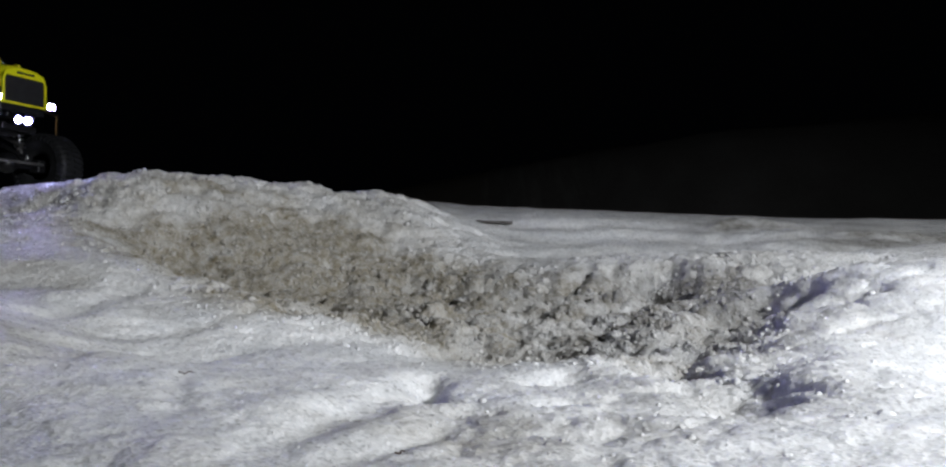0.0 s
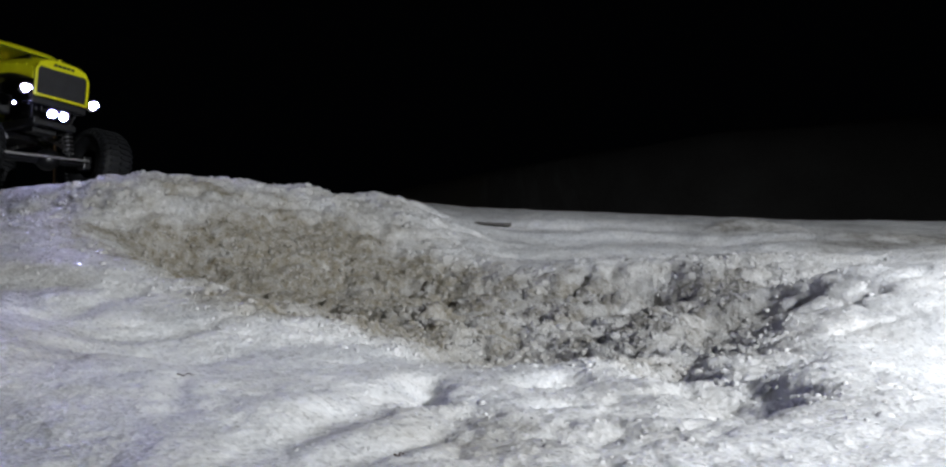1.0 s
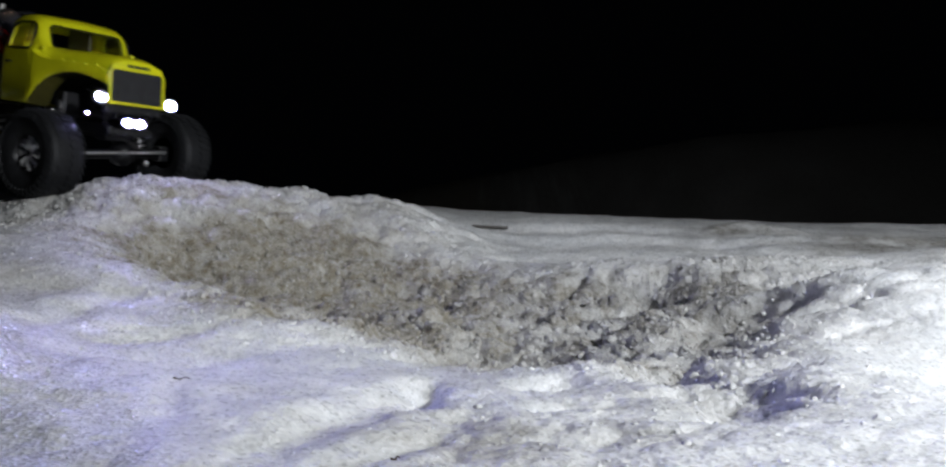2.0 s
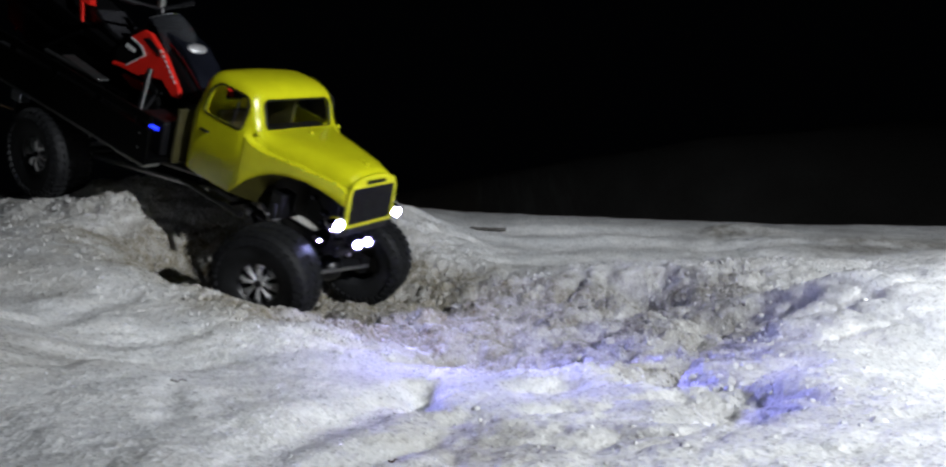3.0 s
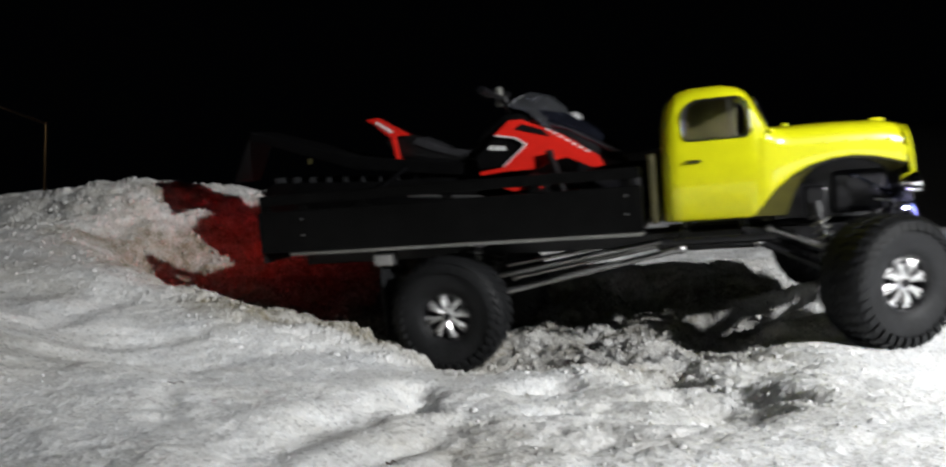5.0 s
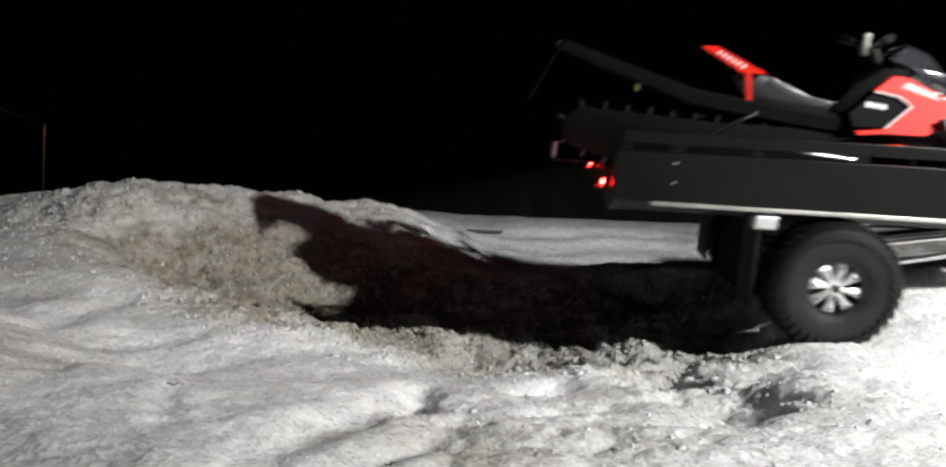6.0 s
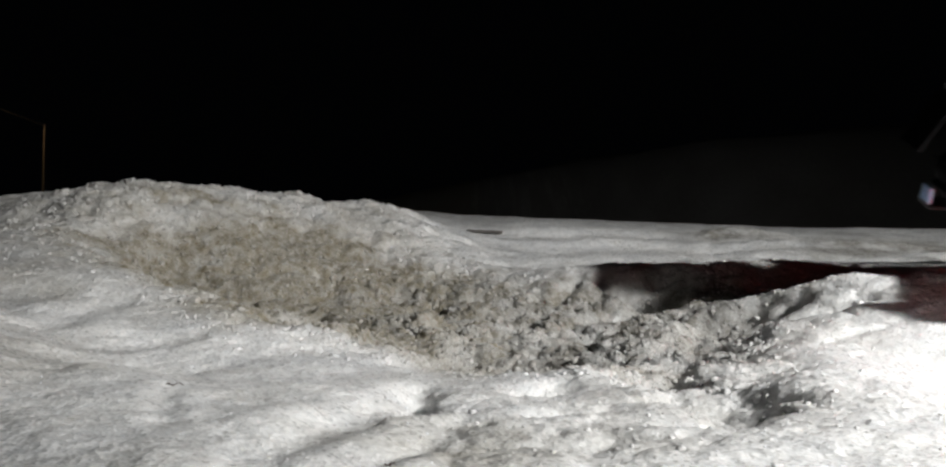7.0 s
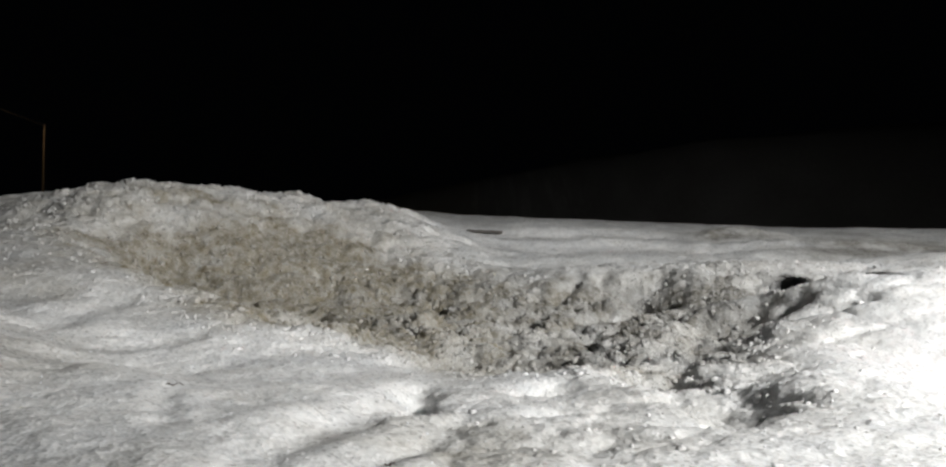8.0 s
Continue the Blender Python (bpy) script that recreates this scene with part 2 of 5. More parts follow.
# grooves and hollows from one end to the other: x, y, x, y, half width, depth
GROOVES = [
    (0.340, 1.205, 0.395, 1.190, 0.016, 0.030), (0.395, 1.190, 0.440, 1.150, 0.014, 0.022), (0.415, 1.105, 0.500, 1.070, 0.014, 0.016),
    (0.170, 0.640, 0.226, 0.732, 0.042, 0.010), (0.226, 0.732, 0.285, 0.820, 0.036, 0.009), (0.175, 0.858, 0.230, 0.957, 0.026, 0.024),
    (0.228, 1.462, 0.284, 1.425, 0.020, 0.034), (0.284, 1.425, 0.318, 1.349, 0.022, 0.030), (0.318, 1.440, 0.335, 1.380, 0.020, 0.024),
    (0.147, 1.420, 0.183, 1.464, 0.014, 0.026), (-0.056, 0.800, -0.044, 0.640, 0.015, 0.012), (0.053, 0.797, 0.084, 0.822, 0.020, 0.016),
    (0.045, 0.668, 0.070, 0.683, 0.013, 0.010), (-0.284, 1.457, -0.234, 1.446, 0.009, 0.016), (-0.443, 0.843, -0.410, 0.967, 0.022, 0.007),
    (-0.394, 0.808, -0.300, 0.894, 0.016, 0.006), (-0.233, 0.631, -0.200, 0.530, 0.012, 0.003), (-0.042, 1.25, -0.030, 1.25, 0.016, 0.016),
]
# the crest of the low bank behind the rut
CREST_X, CREST_Z = (-0.3, -0.13, -0.03, 0.19, 0.3, 0.6, 0.9, 1.3, 2.0), (0.410, 0.400, 0.389, 0.378, 0.372, 0.357, 0.343, 0.330, 0.310)


def smooth_height(X, Y):
    """The broad shape of the snow bank: a worn ramp and hill, a rut across it, mounds before and behind."""
    z = 0.262 + 0.055 * sig(-(X - (-0.051) - (-0.647) * (Y - 1.3)) / 0.03) * sig((Y - 1.211 - (-0.189) * X) / 0.03)
    for cx, cy, sx, sy, a, h in MOUNDS:
        u = (X - cx) * math.cos(a) + (Y - cy) * math.sin(a)
        v = -(X - cx) * math.sin(a) + (Y - cy) * math.cos(a)
        z = z + h * np.exp(-(u / sx) ** 2 - (v / sy) ** 2)
    for cx, cy, sx, sy, a, h in FOLDS:
        u = (X - cx) * math.cos(a) + (Y - cy) * math.sin(a)
        v = -(X - cx) * math.sin(a) + (Y - cy) * math.cos(a)
        z = z + h * np.exp(-(u / sx) ** 2 - (v / sy) ** 2)
    for x0, y0, x1, y1, wide, deep in GROOVES:
        long2 = (x1 - x0) ** 2 + (y1 - y0) ** 2
        u = np.clip(((X - x0) * (x1 - x0) + (Y - y0) * (y1 - y0)) / long2, 0, 1)
        d2 = (X - x0 - u * (x1 - x0)) ** 2 + (Y - y0 - u * (y1 - y0)) ** 2
        z = z - deep * np.exp(-d2 / wide ** 2)
    # the far wall of the rut ends in a sharp lip
    edge = Y - 1.435 - 0.018 * np.sin(9 * X + 1.0) - 0.010 * np.sin(31 * X)
    z = z + 0.034 * sig(edge / 0.010) * np.exp(-np.maximum(edge, 0) ** 2 / 0.022) * sig((X - 0.12) / 0.03) * sig((0.60 - X) / 0.07)
    # the bank behind it: a steep face in layers under a flat top
    foot = Y - 1.82 - 0.10 * X - 0.03 * np.sin(5 * X) - 0.012 * np.sin(17 * X + 1)
    rise = soft_step(foot / 0.28) + 0.075 * np.sin(66 * foot + 2 * np.sin(3 * X) + 0.8 * np.sin(13 * X)) * np.exp(-((foot - 0.12) / 0.09) ** 2)
    rise = rise * (1 - soft_step((Y - 2.65) / 0.9)) * sig((X + 0.40) / 0.05)
    crest = np.interp(X, CREST_X, CREST_Z) - 0.016 * (1 - soft_step((foot - 0.2) / 0.36))
    z = z + rise * (crest - z)
    for cx, cy, sx, sy, h in ((0.595, 2.07, 0.030, 0.030, 0.012), (0.675, 2.10, 0.060, 0.040, 0.018), (0.76, 2.06, 0.030, 0.03, 0.007), (0.97, 1.99, 0.11, 0.030, 0.009)):
        z = z + h * np.exp(-((X - cx) / sx) ** 2 - ((Y - cy) / sy) ** 2)
    # beyond the bank the yard lies lower, with a great dark pile of snow at its end
    z = z - 0.55 * sig((Y - 5.0) / 0.5) - 0.25 * sig((np.abs(X) - 4.5) / 0.6)
    far = np.exp(-((X - 8.9) / 11.0) ** 2 - ((Y - 15.2) / 2.8) ** 2)
    return z + 2.60 * far


def sig(v):
    return 1 / (1 + np.exp(np.clip(-v, -40, 40)))


def chance(ix, iy, seed):
    """A number from 0 to 1 for each lattice cell."""
    h = (ix.astype(np.int64) * 374761393 + iy.astype(np.int64) * 668265263 + seed * 974634777) & 0xFFFFFFFF
    h = ((h ^ (h >> 13)) * 1274126177) & 0xFFFFFFFF
    h = ((h ^ (h >> 16)) * 2246822519) & 0xFFFFFFFF
    return ((h ^ (h >> 15)) & 0xFFFFFF) / float(0x1000000)


def ripple(X, Y, size, seed):
    x, y = X / size, Y / size
    ix, iy = np.floor(x), np.floor(y)
    u, v = x - ix, y - iy
    u, v = u * u * u * (u * (6 * u - 15) + 10), v * v * v * (v * (6 * v - 15) + 10)
    a, b = chance(ix, iy, seed), chance(ix + 1, iy, seed)
    c, d = chance(ix, iy + 1, seed), chance(ix + 1, iy + 1, seed)
    return (a + (b - a) * u) * (1 - v) + (c + (d - c) * u) * v - 0.5


def soft_step(v):
    v = np.clip(v, 0, 1)
    return v * v * (3 - 2 * v)


def crumbs(X, Y, size, seed):
    """Rounded lumps of uneven height, one to a cell."""
    x, y = X / size, Y / size
    ix, iy = np.floor(x), np.floor(y)
    best = np.zeros(np.shape(X))
    for i in (-1, 0, 1):
        for j in (-1, 0, 1):
            cx, cy = ix + i, iy + j
            px, py = cx + chance(cx, cy, seed), cy + chance(cx, cy, seed + 1)
            h, r = chance(cx, cy, seed + 2), 0.45 + 0.4 * chance(cx, cy, seed + 3)
            d = ((x - px) ** 2 + (y - py) ** 2) / r ** 2
            lean = (x - px) * (chance(cx, cy, seed + 4) - 0.5) + (y - py) * (chance(cx, cy, seed + 5) - 0.5)
            best = np.maximum(best, (0.35 + 0.65 * h + 0.25 * lean) * np.sqrt(np.clip(1 - d, 0, 1)))
    return best


# the worn strip runs down the ramp and along the rut: x, its near edge, its far edge
STRIP = [(-0.56, 1.16, 1.33), (-0.44, 1.10, 1.42), (-0.35, 1.00, 1.52), (-0.26, 0.96, 1.55), (-0.15, 0.97, 1.56), (-0.05, 0.98, 1.58),
         (0.05, 0.92, 1.52), (0.13, 0.86, 1.47), (0.22, 0.78, 1.43), (0.34, 0.80, 1.42), (0.46, 0.98, 1.42)]


def in_strip(X, Y, soft):
    xs = [r[0] for r in STRIP]
    lo, hi = np.interp(X, xs, [r[1] for r in STRIP]), np.interp(X, xs, [r[2] for r in STRIP])
    return sig((Y - lo) / soft) * sig((hi - Y) / soft) * sig((X + 0.55) / soft) * sig((0.30 + 0.35 * (Y - 0.95) - X) / (1.5 * soft))


def rough_zone(X, Y):
    """How broken the crust is: churned in the rut and on the ramp, smooth on the mounds."""
    hill = 0.75 * sig((0.03 - X) / 0.05) * sig((Y - 1.20) / 0.06) * sig((1.85 - Y) / 0.06) * (0.35 + 0.65 * sig((X + 0.70) / 0.06))
    fore = 0.38 * np.exp(-((X - 0.06) / 0.15) ** 2 - ((Y - 0.60) / 0.17) ** 2)
    fore = np.maximum(fore, 0.60 * np.exp(-((X - 0.23) / 0.11) ** 2 - ((Y - 0.82) / 0.22) ** 2))
    wall = 0.75 * np.exp(-((X - 0.35) / 0.32) ** 2 - ((Y - 1.38) / 0.17) ** 2)
    bank = 0.25 * np.exp(-((X - 0.9) / 0.35) ** 2 - ((Y - 2.0) / 0.3) ** 2)
    return np.clip(np.maximum(np.maximum(in_strip(X, Y, 0.035), hill), np.maximum(fore, wall)) + bank, 0, 1)


def soil_zone(X, Y):
    S = Y + 1.3 * (smooth_height(X, Y) - 0.3)
    wx = 0.06 * ripple(X, S, 0.12, 61) + 0.05 * ripple(X, S, 0.045, 62)
    wy = 0.07 * ripple(X, S, 0.10, 64) + 0.05 * ripple(X, S, 0.040, 65)
    z = in_strip(X + wx, Y + wy, 0.022) * (0.60 + 0.08 * sig((0.22 - X) / 0.05) + 0.36 * sig((-0.02 - X) / 0.06))
    # stains; also broad tone: left hill, rut wall, far right darker, two areas whiter
    for cx, cy, sx, sy, s in ((-0.62, 0.98, 0.16, 0.14, 0.42), (-0.36, 0.62, 0.10, 0.05, 0.30), (0.02, 0.55, 0.13, 0.07, 0.55), (0.42, 0.72, 0.20, 0.30, -0.30), (0.95, 2.15, 0.16, 0.16, 0.5),
                              (0.46, 1.80, 0.05, 0.10, 0.5), (0.19, 0.71, 0.11, 0.09, 0.55), (0.36, 1.39, 0.30, 0.10, 0.42), (0.33, 1.14, 0.17, 0.26, 0.24), (0.29, 0.95, 0.11, 0.13, 0.42), (0.27, 1.32, 0.17, 0.14, 0.30), (0.15, 1.93, 0.36, 0.12, -0.30), (0.55, 2.05, 0.10, 0.06, 0.5), (0.86, 1.78, 0.24, 0.07, 0.55), (1.15, 1.92, 0.25, 0.09, 0.6), (-0.40, 0.70, 0.08, 0.13, 0.35),
                              (-0.85, 1.28, 0.36, 0.34, 0.42), (1.25, 1.75, 0.45, 0.40, 0.28), (0.61, 2.08, 0.05, 0.07, 0.8), (0.70, 2.10, 0.08, 0.07, 0.7), (1.02, 2.00, 0.18, 0.06, 0.8), (0.84, 1.87, 0.12, 0.05, 0.7)):
        z = z + s * np.exp(-((X - cx) / sx) ** 2 - ((Y - cy + wy) / sy) ** 2)
    z = z + 0.46 * sig((-0.10 - X) / 0.06) * sig((Y - 1.18) / 0.05) * sig((X + 0.62) / 0.06)
    # rounded lumps of cleaner ice stand out of the soil
    z = z * (1.16 - 0.55 * crumbs(X + 0.03 * wx, S, 0.060, 131) - 0.22 * crumbs(X, S, 0.024, 141))
    # the pile at the end of the yard is mostly earth
    z = z + 0.9 * sig((Y - 8.0) / 0.8)
    return np.clip(z + 0.06 + 0.25 * ripple(X, S, 0.2, 63) + 0.22 * ripple(X, S, 0.06, 66) + 0.16 * ripple(X, S, 0.025, 67), 0, 1)


def grit_zone(X, Y):
    """Grey grit instead of brown soil, from the foot of the ramp on."""
    return sig((X - 0.10 + 0.12 * ripple(X, Y, 0.09, 68)) / 0.06)


def swells(X, Y):
    """The bank with its softer unevenness."""
    z = smooth_height(X, Y)
    near = np.exp(-(X / 2.5) ** 2 - ((Y - 1) / 2.5) ** 2)
    z = z + near * (0.013 * ripple(X, Y, 0.17, 1) + 0.0035 * ripple(X, Y + 0.3 * X, 0.075, 2)
                    + 0.0025 * ripple(0.45 * X + 0.89 * Y, 1.8 * (0.89 * X - 0.45 * Y), 0.11, 6))
    far = 1 - np.exp(-((Y - 1) / 6) ** 2 - (X / 8) ** 2)
    return z + far * (0.5 * ripple(X, Y, 4.0, 51) + 0.15 * ripple(X, Y, 1.1, 52))


def surface(X, Y):
    """Points of the crust: lumps and grains stand out along the slope's own normal."""
    X, Y = np.asarray(X, float), np.asarray(Y, float)
    z, e = swells(X, Y), 0.006
    gx, gy = (swells(X + e, Y) - z) / e, (swells(X, Y + e) - z) / e
    n = np.sqrt(1 + gx ** 2 + gy ** 2)
    S = Y + 1.3 * (z - 0.3)
    r = rough_zone(X, Y)
    near = np.exp(-(X / 2.5) ** 2 - ((Y - 1) / 2.5) ** 2)
    wx, ws = 0.5 * ripple(X, S, 0.03, 71), 0.5 * ripple(X, S, 0.03, 72)
    U, V = X + 0.03 * wx, S + 0.03 * ws
    d = 0.0026 * ripple(X, S, 0.042, 3) + 0.0018 * ripple(X, S, 0.019, 8) + (0.0012 * crumbs(U, V, 0.024, 81) + 0.0020 * crumbs(X + 0.06 * wx, S + 0.06 * ws, 0.062, 85)) * (1 - r)
    d = d + (0.22 + 0.78 * r) * (0.0026 * ripple(X, S, 0.011, 4) + 0.0016 * ripple(X, S, 0.006, 5))
    chunk = np.exp(-((X - 0.33) / 0.19) ** 2 - ((Y - 1.12) / 0.20) ** 2)
    d = d + chunk * (0.028 * crumbs(X + 0.10 * wx, S + 0.10 * ws, 0.115, 91) + 0.016 * crumbs(U, V, 0.055, 96) - 0.022)
    d = d + r * (1 - 0.45 * chunk) * (0.020 * crumbs(U, V, 0.058, 11) + 0.0095 * crumbs(U, V, 0.027, 21) + 0.0042 * crumbs(X, S, 0.0125, 31) - 0.016)
    d = near * (d + (0.30 + 0.70 * r) * 0.0022 * crumbs(X, S, 0.0070, 41))
    return X - d * gx / n, Y - d * gy / n, z + d / n


def spaced(start, end, step):
    v = [start]
    while v[-1] < end:
        v.append(v[-1] + step(v[-1]))
    return v


def build_ground():
    right = spaced(0, 90, lambda x: max(0.0026, 0.0026 * x / 0.55) if x < 1.8 else 0.14 * x)
    xs = np.array([-v for v in right[:0:-1]] + right)
    front = spaced(0.34, 120, lambda y: max(0.0023, 0.0023 * y / 0.85) if y < 3.0 else 0.05 * y)
    back = spaced(0, 60, lambda y: 0.06 + 0.2 * y)
    ys = np.array([0.34 - v for v in back[:0:-1]] + front)
    X, Y = np.meshgrid(xs, ys)
    soil_at, grit_at = soil_zone(X, Y), grit_zone(X, Y)
    X, Y, Z = surface(X, Y)
    nx, ny = len(xs), len(ys)
    me = bpy.data.meshes.new("ground")
    me.vertices.add(nx * ny)
    me.vertices.foreach_set("co", np.stack([X, Y, Z], -1).astype(np.float32).ravel())
    k = (np.arange(ny - 1)[:, None] * nx + np.arange(nx - 1)[None]).ravel()
    quads = np.stack([k, k + 1, k + 1 + nx, k + nx], -1).astype(np.int32)
    me.loops.add(quads.size)
    me.loops.foreach_set("vertex_index", quads.ravel())
    me.polygons.add(len(quads))
    me.polygons.foreach_set("loop_start", np.arange(0, quads.size, 4, dtype=np.int32))
    me.update(calc_edges=True)
    me.shade_smooth()
    soil = me.attributes.new("soil", "FLOAT", "POINT")
    soil.data.foreach_set("value", soil_at.astype(np.float32).ravel())
    grit = me.attributes.new("grit", "FLOAT", "POINT")
    grit.data.foreach_set("value", grit_at.astype(np.float32).ravel())
    me.materials.append(SNOW)
    return tagged(new("ground", me), "coarse refrozen snow bank with brown soil on a worn ramp", "snow", kind="structure")


build_ground()


# ---- street lamp far behind the bank ----
def street_lamp():
    lamp = thing("street_lamp", "tall galvanised street lamp with a long arm, almost dark", "street lamp")
    part("pole", rod(bmesh.new(), (-0.15, -0.09, -3), (0.20, 0.10, 5.33), 0.085, 16, 0.065), STEEL, lamp, smooth=40)
    part("arm", rod(bmesh.new(), (0.20, 0.10, 5.22), (-1.45, -1.62, 6.02), 0.045, 12), STEEL, lamp, smooth=40)
    head = part("lamp_head", box(bmesh.new(), (-1.95, -1.9, 6.02), (-1.40, -1.6, 6.16), 0.04), STEEL, lamp)
    part("bulb", ball(bmesh.new(), (-1.70, -1.75, 6.00), (0.22, 0.12, 0.08)), SODIUM, head, "dim orange bulb")
    lamp.matrix_world = pose(-22.1, 43.04, 0.0)
    return lamp


street_lamp()

# ---- the model truck: x forward, y to its left, z up, from the cab's rear lower edge ----
R_TYRE = 0.0765
HUBS = {"front_right": (0.221, -0.128), "front_left": (0.221, 0.128), "rear_right": (-0.281, -0.128), "rear_left": (-0.281, 0.128)}


def lerp(x, table):
    return float(np.interp(x, [r[0] for r in table], [r[1] for r in table]))


TOP = [(-0.004, 0.118), (0.0, 0.140), (0.006, 0.151), (0.016, 0.158), (0.035, 0.162), (0.070, 0.162), (0.088, 0.158), (0.097, 0.152),
       (0.105, 0.141), (0.121, 0.106), (0.127, 0.104), (0.2, 0.1035), (0.25, 0.101), (0.268, 0.097), (0.279, 0.089), (0.284, 0.078)]
BOTTOM = [(0.0, 0.0), (0.099, 0.0), (0.110, 0.012), (0.125, 0.030), (0.145, 0.046), (0.165, 0.056), (0.19, 0.062), (0.215, 0.064), (0.24, 0.061),
          (0.262, 0.055), (0.284, 0.048)]
SIDE = [(-0.004, 0.088), (0.004, 0.096), (0.015, 0.099), (0.115, 0.099), (0.13, 0.096), (0.2, 0.079), (0.27, 0.057), (0.284, 0.052)]
ROOF = [(-0.004, 0.070), (0.01, 0.081), (0.105, 0.081), (0.122, 0.084), (0.135, 0.074), (0.2, 0.058), (0.27, 0.043), (0.284, 0.042)]


def cab_ring(x, inset=0.0):
    w, wt = lerp(x, SIDE) - inset, lerp(x, ROOF) - inset
    zt, zb = lerp(x, TOP) - inset, lerp(x, BOTTOM) + inset
    f = float(soft_step((x - 0.100) / 0.050))
    low = min(0.092, zt - 0.012)
    belt = max(low + (zt - 0.022 - low) * f, zb + 0.004)
    half = [(w * 0.97, zb), (w, zb + 0.003), (w, (zb + belt) / 2), (w, belt)]
    r = min(0.022, (zt - belt) * 0.75) * (1 - f) + (zt - belt) * f
    half.append((wt + (w - wt) * 0.30, zt - r))
    for k in range(1, 6):
        a = math.pi / 2 * k / 6
        half.append((wt - r * 0.9 + (r * 0.9 + (w - wt) * 0.30) * math.cos(a), zt - r + r * math.sin(a)))
    half += [(wt * 0.62, zt + 0.0006), (wt * 0.3, zt + 0.0016), (0, zt + 0.002)]
    return [(x, -y, z) for y, z in half] + [(x, y, z) for y, z in half[-2::-1]]


def cab_shell(stations, inset=0.0):
    return loft(bmesh.new(), [cab_ring(x, inset) for x in stations])


def rounded(x0, x1, z0, z1, r_lower, r_upper, n=6):
    pts = []
    for cx, cz, r, a0 in ((x1 - r_lower, z0 + r_lower, r_lower, -90), (x1 - r_upper[1], z1 - r_upper[1], r_upper[1], 0),
                          (x0 + r_upper[0], z1 - r_upper[0], r_upper[0], 90), (x0 + r_lower, z0 + r_lower, r_lower, 180)):
        for k in range(n + 1):
            a = radians(a0 + 90 * k / n)
            pts.append((cx + r * math.cos(a), cz + r * math.sin(a)))
    return pts


